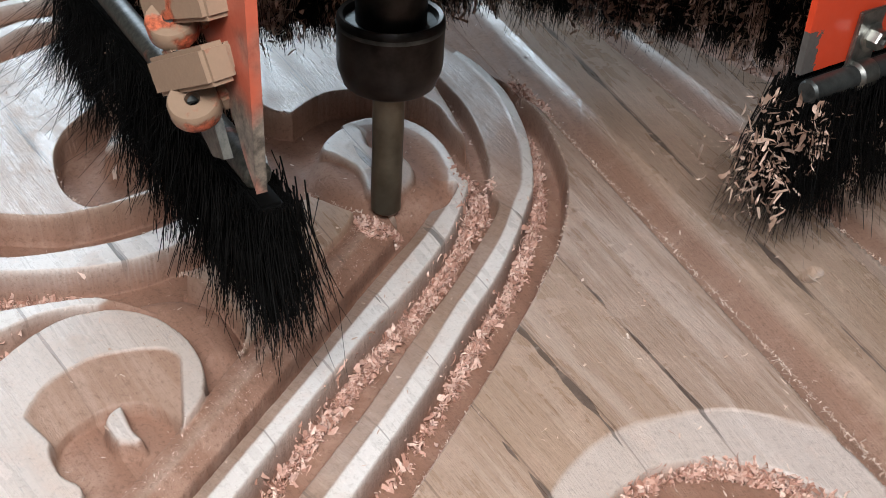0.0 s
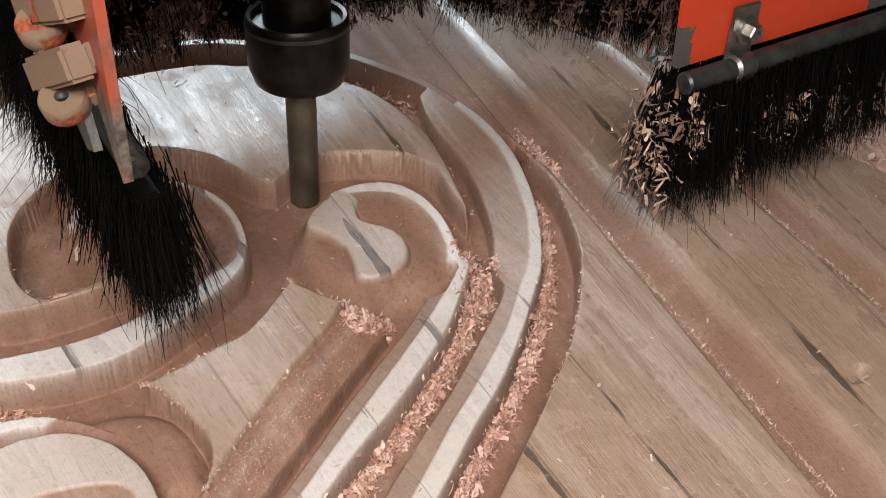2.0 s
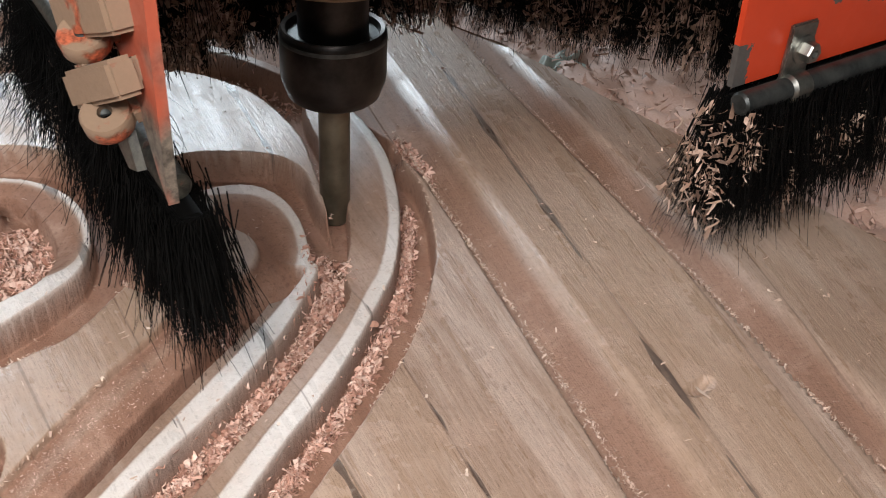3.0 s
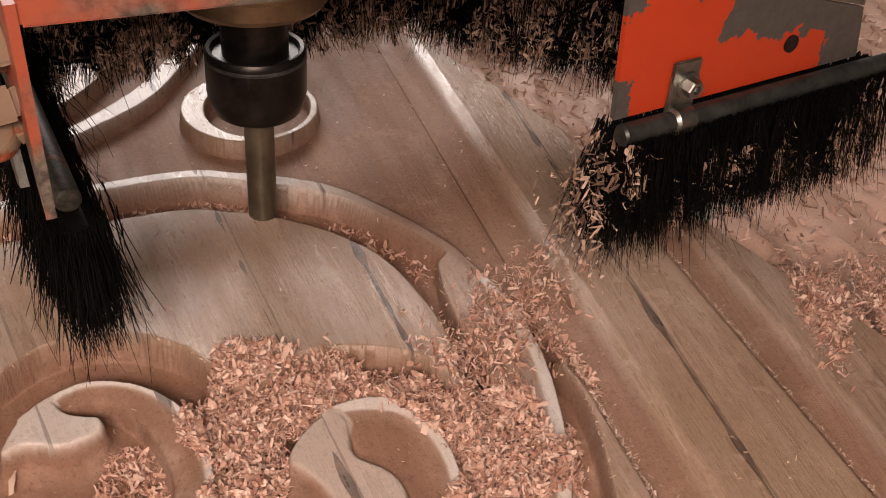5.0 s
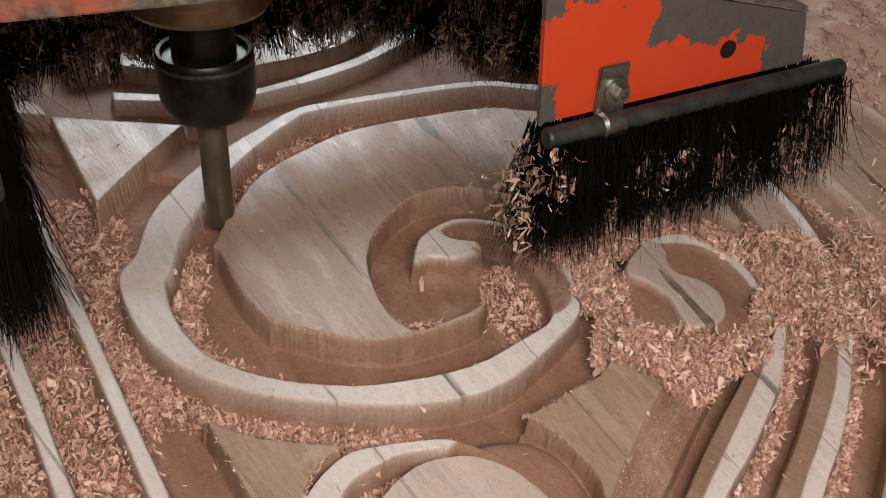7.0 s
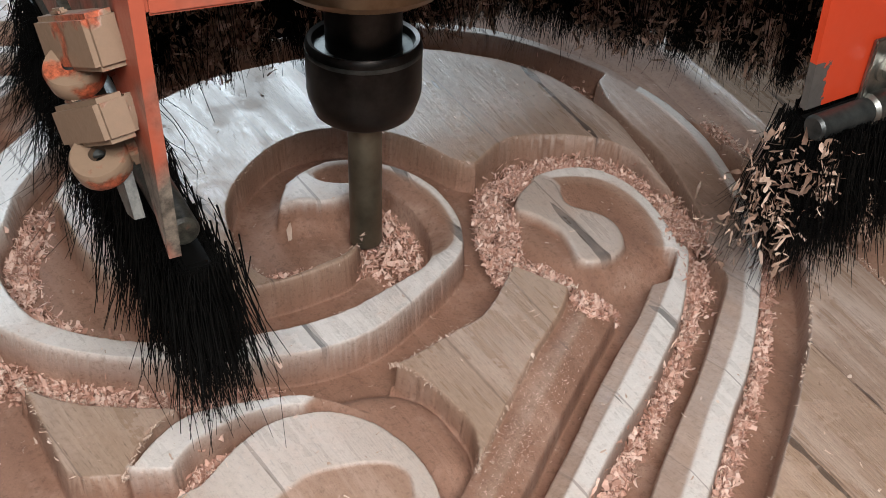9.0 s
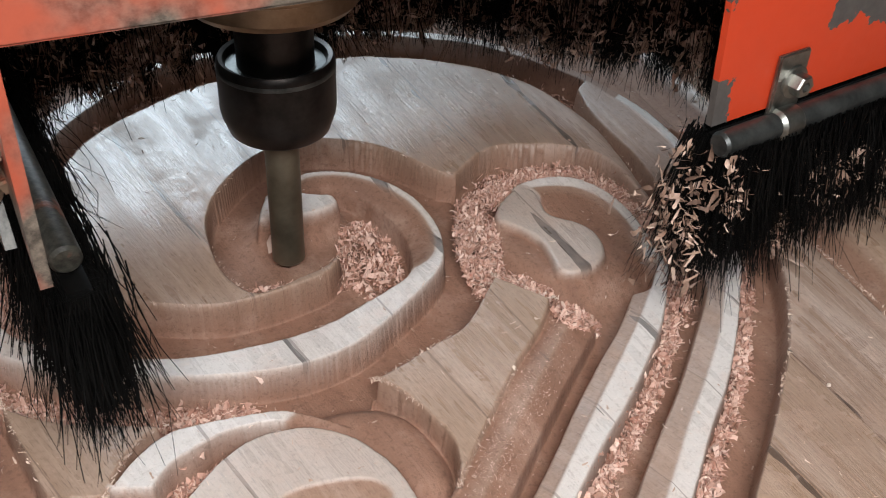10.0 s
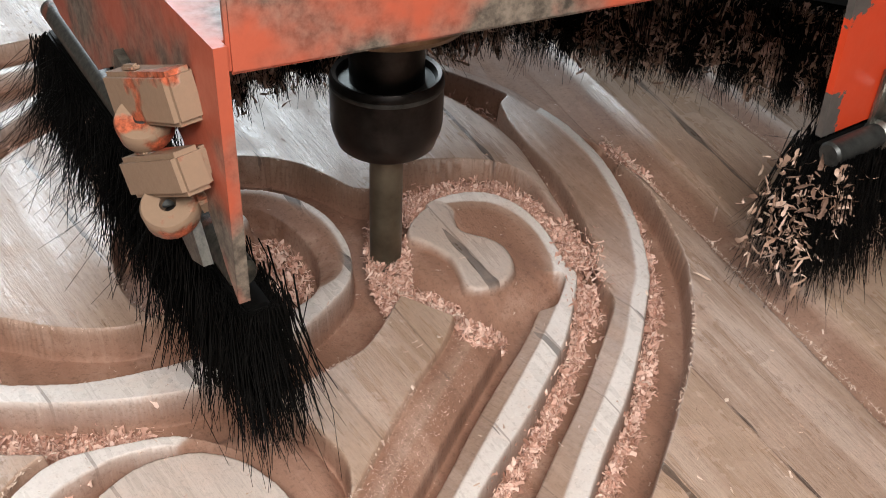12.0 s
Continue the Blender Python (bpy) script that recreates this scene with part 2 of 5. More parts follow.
def plate_paint():
    """Red enamel left on the lower and near part of the side plate, bare grey steel above."""
    m, nt, bsdf = graph("half_bare_red_paint")
    tex = nt.nodes.new("ShaderNodeTexCoord")
    sep = nt.nodes.new("ShaderNodeSeparateXYZ")
    nt.links.new(tex.outputs["Object"], sep.inputs[0])
    u = math_node(nt, "ADD", math_node(nt, "MULTIPLY", math_node(nt, "SUBTRACT", sep.outputs[0], 0.176), 0.7986), math_node(nt, "MULTIPLY", math_node(nt, "ADD", sep.outputs[1], 0.031), 0.6018))
    big = noise_tex(nt, tex.outputs["Object"], 55, 4, 0.6)
    fine = noise_tex(nt, tex.outputs["Object"], 190, 4, 0.7)
    wob = math_node(nt, "MULTIPLY_ADD", math_node(nt, "SUBTRACT", fine, 0.5), 0.006, math_node(nt, "MULTIPLY", math_node(nt, "SUBTRACT", big, 0.5), 0.034))
    uw, zw = math_node(nt, "ADD", u, wob), math_node(nt, "ADD", sep.outputs[2], wob)
    upper = math_node(nt, "MULTIPLY", math_node(nt, "GREATER_THAN", uw, 0.055), math_node(nt, "GREATER_THAN", math_node(nt, "MULTIPLY_ADD", u, 0.11, zw), 0.0385))
    end = math_node(nt, "GREATER_THAN", uw, 0.128)
    corner = math_node(nt, "MULTIPLY", math_node(nt, "LESS_THAN", uw, 0.022), math_node(nt, "GREATER_THAN", zw, 0.057))
    notch = math_node(nt, "MULTIPLY", math_node(nt, "LESS_THAN", uw, 0.006), math_node(nt, "LESS_THAN", sep.outputs[2], 0.022))
    spot = math_node(nt, "GREATER_THAN", math_node(nt, "MULTIPLY_ADD", fine, 0.10, big), 0.745)
    bare = math_node(nt, "MAXIMUM", math_node(nt, "MAXIMUM", math_node(nt, "MAXIMUM", upper, end), math_node(nt, "MAXIMUM", corner, notch)), spot)
    red = mix(nt, math_node(nt, "MULTIPLY", big, 0.5), (0.66, 0.062, 0.018), (0.46, 0.045, 0.016))
    steel = mix(nt, fine, (0.13, 0.12, 0.112), (0.05, 0.047, 0.045))
    nt.links.new(mix(nt, bare, red, steel), bsdf.inputs["Base Color"])
    nt.links.new(math_node(nt, "MULTIPLY_ADD", fine, 0.25, 0.30), bsdf.inputs["Roughness"])
    bump(nt, bsdf, math_node(nt, "SUBTRACT", math_node(nt, "MULTIPLY", fine, 0.25), bare), 0.5, 0.0005)
    return m


WOOD = wood_material()
CHIP = chips("fresh_shavings", (0.40, 0.205, 0.145), (0.68, 0.42, 0.33), (0.88, 0.67, 0.57))
CHIP_PALE = chips("pale_shavings", (0.42, 0.28, 0.21), (0.60, 0.44, 0.35), (0.80, 0.66, 0.56))
STEEL_DARK = plain("oiled_black_steel", (0.018, 0.016, 0.015), (0.05, 0.045, 0.042), 70, 0.26, 0.85, 0.2, 0.15, 0.0002)
STEEL = plain("galvanised_steel", (0.055, 0.06, 0.06), (0.14, 0.15, 0.145), 90, 0.34, 0.8, 0.25, 0.3)
CHROME = plain("dull_zinc_bolt", (0.20, 0.205, 0.19), (0.40, 0.40, 0.37), 120, 0.3, 1.0, 0.2, 0.2)
BIT_STEEL = plain("whirling_cutter_steel", (0.10, 0.085, 0.06), (0.19, 0.165, 0.12), 40, 0.34, 0.7, 0.1, 0)
BRASS = plain("tarnished_spindle_nose", (0.22, 0.15, 0.09), (0.40, 0.30, 0.2), 60, 0.35, 0.8)
RED = plate_paint()
RED_WORN = painted("scuffed_red_paint", (0.40, 0.085, 0.045), (0.13, 0.108, 0.086), 26, 0.44, (0.6, 0.1, 0.0), 0.16)
ROOF = painted("bare_grey_roof", (0.36, 0.07, 0.035), (0.13, 0.115, 0.10), 20, 0.36, (0.2, 0.7, 0.1), 0.05)
GRIME = painted("grimy_steel", (0.20, 0.06, 0.03), (0.040, 0.038, 0.030), 45, 0.36, (0.3, 0.2, 0.5), 0.06)
RED_LUG = painted("dusty_cream_paint", (0.25, 0.168, 0.112), (0.34, 0.085, 0.04), 60, 0.57, (0.1, 0.4, 0.2), 0.05)
BRISTLE = plain("black_nylon_bristle", (0.002, 0.002, 0.002), (0.007, 0.0068, 0.0065), 40, 0.42, 0.0, 0.1, 0)
BRISTLE.node_tree.nodes["Principled BSDF"].inputs["Specular IOR Level"].default_value = 0.06
CHIP_DUSTY = chips("dusty_shavings", (0.12, 0.07, 0.05), (0.36, 0.23, 0.165), (0.68, 0.50, 0.40))
CHIP_HEAP = chips("heaped_shavings", (0.24, 0.14, 0.10), (0.52, 0.325, 0.25), (0.80, 0.58, 0.49))
BED = plain("dusty_machine_bed", (0.17, 0.12, 0.10), (0.33, 0.27, 0.235), 25, 0.7)
FOIL = plain("dusty_grey_green_foil", (0.28, 0.34, 0.30), (0.58, 0.63, 0.57), 30, 0.35, 0.0, 0.2, 0.6, 0.002)
PLASTER = plain("workshop_plaster", (0.42, 0.38, 0.34), (0.52, 0.48, 0.44), 3, 0.85)
CONCRETE = plain("concrete_floor", (0.20, 0.19, 0.18), (0.30, 0.285, 0.27), 5, 0.8)


# ---- mesh helpers ----
def part(name, bm, material, parent=None, label="", smooth=False):
    me = bpy.data.meshes.new(name)
    bm.to_mesh(me)
    bm.free()
    me.materials.append(material)
    if smooth:
        me.shade_smooth()
        me.set_sharp_from_angle(angle=radians(35))
    ob = new(name, me)
    ob.parent = parent
    if label:
        tagged(ob, label)
    return ob


def raw(name, verts, faces, material, parent=None, label="", smooth=False):
    me = bpy.data.meshes.new(name)
    me.from_pydata(verts, [], faces)
    me.materials.append(material)
    if smooth:
        me.shade_smooth()
    me.update()
    ob = new(name, me)
    ob.parent = parent
    if label:
        tagged(ob, label)
    return ob


def box(bm, x0, y0, z0, x1, y1, z1, m=None, bevel=0.0):
    b = bmesh.new()
    bmesh.ops.create_cube(b, size=1, matrix=Matrix.Translation(((x0 + x1) / 2, (y0 + y1) / 2, (z0 + z1) / 2)) @ Matrix.Diagonal((x1 - x0, y1 - y0, z1 - z0, 1)))
    if bevel:
        bmesh.ops.bevel(b, geom=b.edges[:], offset=bevel, segments=2, affect="EDGES")
    if m is not None:
        bmesh.ops.transform(b, matrix=m, verts=b.verts)
    tmp = bpy.data.meshes.new("tmp")
    b.to_mesh(tmp)
    b.free()
    bm.from_mesh(tmp)
    bpy.data.meshes.remove(tmp)


def lathe(bm, profile, seg=64, m=None):
    """Turn a list of (radius, z) about the z axis."""
    rings = []
    for r, z in profile:
        ring = []
        for i in range(seg):
            a = 2 * math.pi * i / seg
            v = Vector((r * math.cos(a), r * math.sin(a), z))
            ring.append(bm.verts.new(m @ v if m is not None else v))
        rings.append(ring)
    for a, b in zip(rings, rings[1:]):
        for i in range(seg):
            bm.faces.new((a[i], a[(i + 1) % seg], b[(i + 1) % seg], b[i]))
    bm.faces.new(rings[0][::-1])
    bm.faces.new(rings[-1])


def tube(bm, p, q, r, seg=20):
    p, q = Vector(p), Vector(q)
    m = Matrix.Translation(p) @ (q - p).to_track_quat("Z", "Y").to_matrix().to_4x4()
    n = (q - p).length
    lathe(bm, [(r * 0.8, 0), (r, r * 0.25), (r, n - r * 0.25), (r * 0.8, n)], seg, m)


def extrude(bm, outline, thick, m):
    """A plate from an outline in its own x-z plane, thick along y."""
    a = [bm.verts.new(m @ Vector((x, 0, z))) for x, z in outline]
    b = [bm.verts.new(m @ Vector((x, thick, z))) for x, z in outline]
    bm.faces.new(a)
    bm.faces.new(b[::-1])
    n = len(a)
    for i in range(n):
        bm.faces.new((a[i], b[i], b[(i + 1) % n], a[(i + 1) % n]))
    bmesh.ops.recalc_face_normals(bm, faces=bm.faces)


# ---- the room that closes the place ----
def room():
    spec = {
        "floor": (-2.6, -2.6, -0.96, 2.6, 2.6, -0.86), "ceiling": (-2.6, -2.6, 2.6, 2.6, 2.6, 2.7),
        "wall_west": (-2.7, -2.6, -0.86, -2.6, 2.6, 2.6), "wall_east": (2.6, -2.6, -0.86, 2.7, 2.6, 2.6),
    }
    for name, dims in spec.items():
        bm = bmesh.new()
        box(bm, *dims)
        tagged(part(name, bm, CONCRETE if name == "floor" else PLASTER), "plain dusty workshop " + name.split("_")[0] + " of rough plaster", name.split("_")[0], kind="structure")
    # the south opening is added only for the front fill
    for name, y, cx, cz, w, h in (("wall_north", 2.6, -1.06, 1.40, 1.28, 0.95), ("wall_south", -2.7, -0.5, 1.55, 2.2, 1.2)):
        bm = bmesh.new()
        box(bm, -2.6, y, -0.86, cx - w / 2, y + 0.1, 2.6)
        box(bm, cx + w / 2, y, -0.86, 2.6, y + 0.1, 2.6)
        box(bm, cx - w / 2, y, -0.86, cx + w / 2, y + 0.1, cz - h / 2)
        box(bm, cx - w / 2, y, cz + h / 2, cx + w / 2, y + 0.1, 2.6)
        tagged(part(name, bm, PLASTER), "plain plaster workshop wall with a light opening", "wall", kind="structure")


room()


# unseen fixture, added to give the camera-side light a body
def added_front_lamp():
    lamp = tagged(new("added_front_lamp"), "unseen lamp body added around the light from the camera side", "lamp")
    turn = look(LAMP_EYE, LAMP_AIM) @ Matrix.Diagonal((0.36, 0.60, 1, 1))
    bm = bmesh.new()
    box(bm, -0.5, -0.13, 0.008, 0.5, 0.13, 0.05, turn, 0.006)
    part("reflector", bm, PLASTER, lamp)
    for x in (-0.4, 0.4):
        bm = bmesh.new()
        c = turn @ Vector((x, 0, 0.05))
        tube(bm, c, (c.x, c.y, 2.6), 0.004, 8)
        part("hanger", bm, STEEL, lamp)


added_front_lamp()

# ---- the carved panel: outlines of its ornament, in metres ----
PLATE_FAR = [
    (-0.314, 0.026), (-0.314, 0.065), (-0.31, 0.098), (-0.292, 0.133), (-0.263, 0.169), (-0.192, 0.213),
    (-0.156, 0.219), (-0.13, 0.218), (-0.097, 0.209), (-0.067, 0.19), (-0.037, 0.15), (-0.023, 0.116),
    (-0.008, 0.067), (-0.008, 0.067), (-0.017, 0.082), (-0.029, 0.109), (-0.051, 0.121), (-0.086, 0.117),
    (-0.1, 0.106), (-0.111, 0.085), (-0.111, 0.085), (-0.121, 0.086),
]
PLATE_NEAR = [
    (-0.138, 0.098), (-0.156, 0.108), (-0.183, 0.111), (-0.204, 0.104), (-0.217, 0.091), (-0.225, 0.073),
    (-0.23, 0.048), (-0.228, 0.026), (-0.221, 0.007), (-0.213, -0.008), (-0.203, -0.019), (-0.192, -0.023),
    (-0.176, -0.01), (-0.167, -0.001), (-0.161, 0.012), (-0.161, 0.012), (-0.163, -0.003), (-0.176, -0.016),
    (-0.194, -0.028), (-0.212, -0.035), (-0.237, -0.036), (-0.259, -0.032), (-0.265, -0.033), (-0.265, -0.033),
    (-0.287, -0.012), (-0.309, 0.019),
]
ARC_OUTER_FACET = [
    (-0.082, -0.23, -0.071, -0.23, -5, -1.6),
    (-0.047, -0.15, -0.036, -0.149, -5, -1.6),
    (-0.031, -0.107, -0.02, -0.106, -5, -1.6),
    (-0.022, -0.084, -0.012, -0.083, -5, -1.6),
    (-0.012, -0.059, -0.002, -0.058, -5, -1.6),
    (-0, -0.024, 0.01, -0.023, -5, -1.6),
    (0.009, 0.008, 0.017, 0.009, -5, -1.6),
    (0.005, 0.025, 0.021, 0.027, -5, -1.6),
    (0.004, 0.053, 0.022, 0.059, -5, -1.6),
    (-0.002, 0.088, 0.018, 0.093, -5, -1.6),
    (-0.012, 0.122, 0.009, 0.13, -5, -1.6),
    (-0.025, 0.149, -0.005, 0.162, -5, -1.6),
    (-0.036, 0.175, -0.02, 0.184, -5, -1.6),
    (-0.042, 0.198, -0.037, 0.205, -4, -1),
]
ARC_OUTER_TOP = [
    (-0.071, -0.23, -0.060, -0.229, -1, -1),
    (-0.036, -0.149, -0.026, -0.148, -1, -1),
    (-0.02, -0.106, -0.01, -0.105, -1, -1),
    (-0.012, -0.083, -0.002, -0.082, -1, -1),
    (-0.002, -0.058, 0.008, -0.057, -1, -1),
    (0.01, -0.023, 0.018, -0.022, -1, -1),
    (0.017, 0.009, 0.025, 0.01, -1, -1),
    (0.021, 0.027, 0.028, 0.027, -1, -1),
    (0.022, 0.059, 0.028, 0.062, -1, -1),
    (0.018, 0.093, 0.024, 0.096, -1, -1),
    (0.009, 0.13, 0.015, 0.133, -1, -1),
    (-0.005, 0.162, -0.001, 0.168, -1, -1),
    (-0.02, 0.184, -0.017, 0.19, -1, -1),
]
RIM_FAR = [
    (-0.02, 0.184, -0.017, 0.19, -1.3, -0.9),
    (-0.040, 0.206, -0.038, 0.214, -1.3, -0.9),
    (-0.070, 0.228, -0.070, 0.237, -1.3, -0.9),
    (-0.104, 0.246, -0.106, 0.256, -1.3, -0.9),
    (-0.138, 0.251, -0.14, 0.261, -1.3, -0.9),
    (-0.164, 0.251, -0.166, 0.26, -1.3, -0.9),
    (-0.202, 0.244, -0.204, 0.253, -1.3, -0.9),
    (-0.292, 0.189, -0.295, 0.199, -1.3, -0.9),
    (-0.309, 0.166, -0.315, 0.18, -1.3, -0.9),
    (-0.319, 0.139, -0.327, 0.156, -1.3, -0.9),
    (-0.327, 0.109, -0.34, 0.127, -1.3, -0.9),
    (-0.331, 0.079, -0.35, 0.099, -1.3, -0.9),
]
RIM_NEAR = [
    (-0.331, 0.079, -0.35, 0.099, -1.3, -1),
    (-0.333, 0.052, -0.356, 0.071, -1.3, -1),
    (-0.333, 0.028, -0.358, 0.043, -1.3, -1),
    (-0.328, 0.003, -0.352, 0.009, -1.3, -1),
    (-0.326, -0.013, -0.352, -0.013, -1.3, -1),
    (-0.312, -0.037, -0.33, -0.046, -1.3, -1),
    (-0.292, -0.057, -0.305, -0.066, -1.3, -1),
    (-0.278, -0.064, -0.279, -0.076, -1.3, -1),
    (-0.255, -0.069, -0.255, -0.08, -1.3, -1),
    (-0.234, -0.069, -0.231, -0.08, -1.3, -1),
    (-0.213, -0.066, -0.21, -0.078, -1.3, -1),
    (-0.193, -0.059, -0.189, -0.074, -1.3, -1),
]
RIM_CURL = [
    (-0.193, -0.059, -0.189, -0.074, -1.2, -1.1),
    (-0.173, -0.049, -0.168, -0.067, -1.2, -1.1),
    (-0.158, -0.038, -0.149, -0.054, -1.2, -1.1),
    (-0.143, -0.021, -0.135, -0.036, -1.2, -1.1),
    (-0.129, -0.003, -0.115, 0.002, -1.2, -1.1),
    (-0.129, 0.019, -0.114, 0.025, -6, -1),
    (-0.135, 0.037, -0.121, 0.046, -7, -1),
    (-0.146, 0.053, -0.134, 0.065, -7, -1),
    (-0.162, 0.067, -0.151, 0.077, -7, -1),
    (-0.177, 0.072, -0.169, 0.082, -7, -1),
    (-0.19, 0.065, -0.187, 0.079, -6, -1),
    (-0.197, 0.051, -0.199, 0.067, -4, -1),
    (-0.199, 0.041, -0.206, 0.053, -4, -1),
]
EYE_A = [
    (-0.206, 0.034), (-0.207, 0.051), (-0.203, 0.062), (-0.198, 0.070), (-0.194, 0.066), (-0.188, 0.062),
    (-0.182, 0.061), (-0.175, 0.062), (-0.171, 0.060), (-0.168, 0.054), (-0.172, 0.048), (-0.178, 0.043),
    (-0.184, 0.040), (-0.191, 0.040), (-0.197, 0.039), (-0.201, 0.035),
]
ARC_INNER_FACET = [
    (-0.117, -0.23, -0.109, -0.229, -5, -1.6),
    (-0.084, -0.150, -0.076, -0.149, -5, -1.6),
    (-0.073, -0.123, -0.065, -0.122, -5, -1.6),
    (-0.064, -0.1, -0.056, -0.099, -5, -1.6),
    (-0.055, -0.075, -0.046, -0.074, -5, -1.6),
    (-0.044, -0.048, -0.035, -0.047, -5, -1.6),
    (-0.034, -0.025, -0.026, -0.024, -5, -1.6),
    (-0.026, -0.001, -0.018, 0, -5, -1.6),
]
ARC_INNER_TOP = [
    (-0.109, -0.229, -0.099, -0.228, -1, -1),
    (-0.076, -0.149, -0.067, -0.148, -1, -1),
    (-0.065, -0.122, -0.056, -0.121, -1, -1),
    (-0.056, -0.099, -0.046, -0.098, -1, -1),
    (-0.046, -0.074, -0.034, -0.073, -1, -1),
    (-0.035, -0.047, -0.023, -0.046, -1, -1),
    (-0.026, -0.024, -0.015, -0.023, -1, -1),
    (-0.018, 0, -0.01, 0.001, -1, -1),
    (-0.013, 0.022, -0.007, 0.023, -1, -1),
    (-0.022, 0.026, -0.011, 0.030, -3, -1),
    (-0.029, 0.034, -0.015, 0.044, -5, -1),
    (-0.035, 0.045, -0.022, 0.063, -6, -1),
    (-0.042, 0.051, -0.033, 0.080, -6.5, -1),
    (-0.050, 0.056, -0.047, 0.090, -6.5, -1),
    (-0.060, 0.060, -0.062, 0.090, -6, -1),
    (-0.066, 0.068, -0.076, 0.083, -4, -1.5),
    (-0.068, 0.074, -0.082, 0.076, -2.5, -1.5),
]
DISC_B = [
    (-0.011, 0.029), (-0.016, 0.042), (-0.022, 0.062), (-0.033, 0.080), (-0.047, 0.090), (-0.062, 0.090),
    (-0.076, 0.083), (-0.086, 0.070), (-0.092, 0.050), (-0.091, 0.032), (-0.084, 0.020), (-0.074, 0.011),
    (-0.064, 0.005), (-0.052, 0.002), (-0.038, 0.009), (-0.026, 0.017),
]
EYE_B = [
    (-0.084, 0.074), (-0.076, 0.081), (-0.068, 0.076), (-0.065, 0.067), (-0.061, 0.057), (-0.048, 0.052),
    (-0.039, 0.044), (-0.035, 0.030), (-0.038, 0.018), (-0.046, 0.010), (-0.054, 0.007), (-0.061, 0.010),
    (-0.064, 0.020), (-0.069, 0.032), (-0.079, 0.041), (-0.090, 0.048), (-0.090, 0.060),
]
CELL_MID = [
    (-0.135, -0.072), (-0.135, -0.072), (-0.113, -0.049), (-0.101, -0.035), (-0.09, -0.002), (-0.089, 0),
    (-0.089, 0), (-0.064, -0.013), (-0.064, -0.013), (-0.068, -0.031), (-0.079, -0.058), (-0.09, -0.091),
    (-0.099, -0.121), (-0.099, -0.121), (-0.102, -0.103), (-0.112, -0.09), (-0.126, -0.077),
]
CELL_LEFT = [
    (-0.275, -0.101), (-0.275, -0.101), (-0.25, -0.107), (-0.212, -0.105), (-0.212, -0.105), (-0.218, -0.114),
    (-0.221, -0.125), (-0.222, -0.14), (-0.222, -0.14), (-0.24, -0.142), (-0.255, -0.126),
]
RING_LOW = [
    (-0.207, -0.134, -0.222, -0.136, -1.3, -1),
    (-0.204, -0.123, -0.217, -0.12, -1.3, -1),
    (-0.197, -0.114, -0.208, -0.107, -1.3, -1),
    (-0.186, -0.104, -0.189, -0.098, -1.3, -1),
    (-0.17, -0.098, -0.169, -0.092, -1.3, -1),
    (-0.156, -0.095, -0.153, -0.09, -9, -6),
    (-0.142, -0.099, -0.138, -0.093, -12, -10),
]
DISC_LOW = [
    (-0.203, -0.160), (-0.194, -0.138), (-0.188, -0.123), (-0.180, -0.111), (-0.170, -0.104), (-0.155, -0.100),
    (-0.139, -0.104), (-0.127, -0.112), (-0.118, -0.122), (-0.111, -0.135), (-0.109, -0.150), (-0.113, -0.165),
    (-0.113, -0.165), (-0.119, -0.157), (-0.126, -0.152), (-0.135, -0.150), (-0.144, -0.153), (-0.152, -0.160),
    (-0.157, -0.168), (-0.158, -0.177), (-0.155, -0.185), (-0.148, -0.193), (-0.139, -0.199), (-0.136, -0.221),
    (-0.166, -0.235),
]
FACET_LOW = [
    (-0.158, -0.177, -0.172, -0.166, -7, -1),
    (-0.157, -0.168, -0.171, -0.152, -7, -1),
    (-0.152, -0.160, -0.166, -0.142, -6.5, -1),
    (-0.144, -0.153, -0.158, -0.132, -6, -1),
    (-0.135, -0.150, -0.148, -0.127, -6, -1),
    (-0.126, -0.152, -0.138, -0.124, -6, -1),
    (-0.119, -0.157, -0.129, -0.124, -6, -1),
    (-0.113, -0.164, -0.123, -0.128, -5, -1),
]
EYE_LOW = [
    (-0.144, -0.164), (-0.144, -0.159), (-0.142, -0.155), (-0.139, -0.153), (-0.136, -0.158), (-0.132, -0.164),
    (-0.128, -0.168), (-0.125, -0.171), (-0.127, -0.173), (-0.132, -0.174), (-0.137, -0.173), (-0.141, -0.169),
]
RING_RIGHT = [
    (0.042, -0.192, 0.024, -0.191, -3.5, -1),
    (0.054, -0.178, 0.034, -0.173, -3.5, -1),
    (0.07, -0.167, 0.051, -0.155, -3.5, -1),
    (0.088, -0.162, 0.074, -0.144, -3.5, -1),
    (0.106, -0.163, 0.1, -0.137, -3.5, -1),
    (0.121, -0.168, 0.124, -0.141, -3.5, -1),
    (0.136, -0.177, 0.142, -0.15, -3.5, -1),
    (0.149, -0.188, 0.154, -0.172, -3.5, -1),
]
FIELD_EDGE = [
    (-0.029, -0.205), (-0.023, -0.188), (-0.011, -0.16), (0.007, -0.116), (0.022, -0.077), (0.029, -0.057),
    (0.036, -0.036), (0.042, -0.009), (0.045, 0.016), (0.046, 0.04), (0.043, 0.066), (0.037, 0.098),
    (0.027, 0.12), (0.018, 0.136),
]
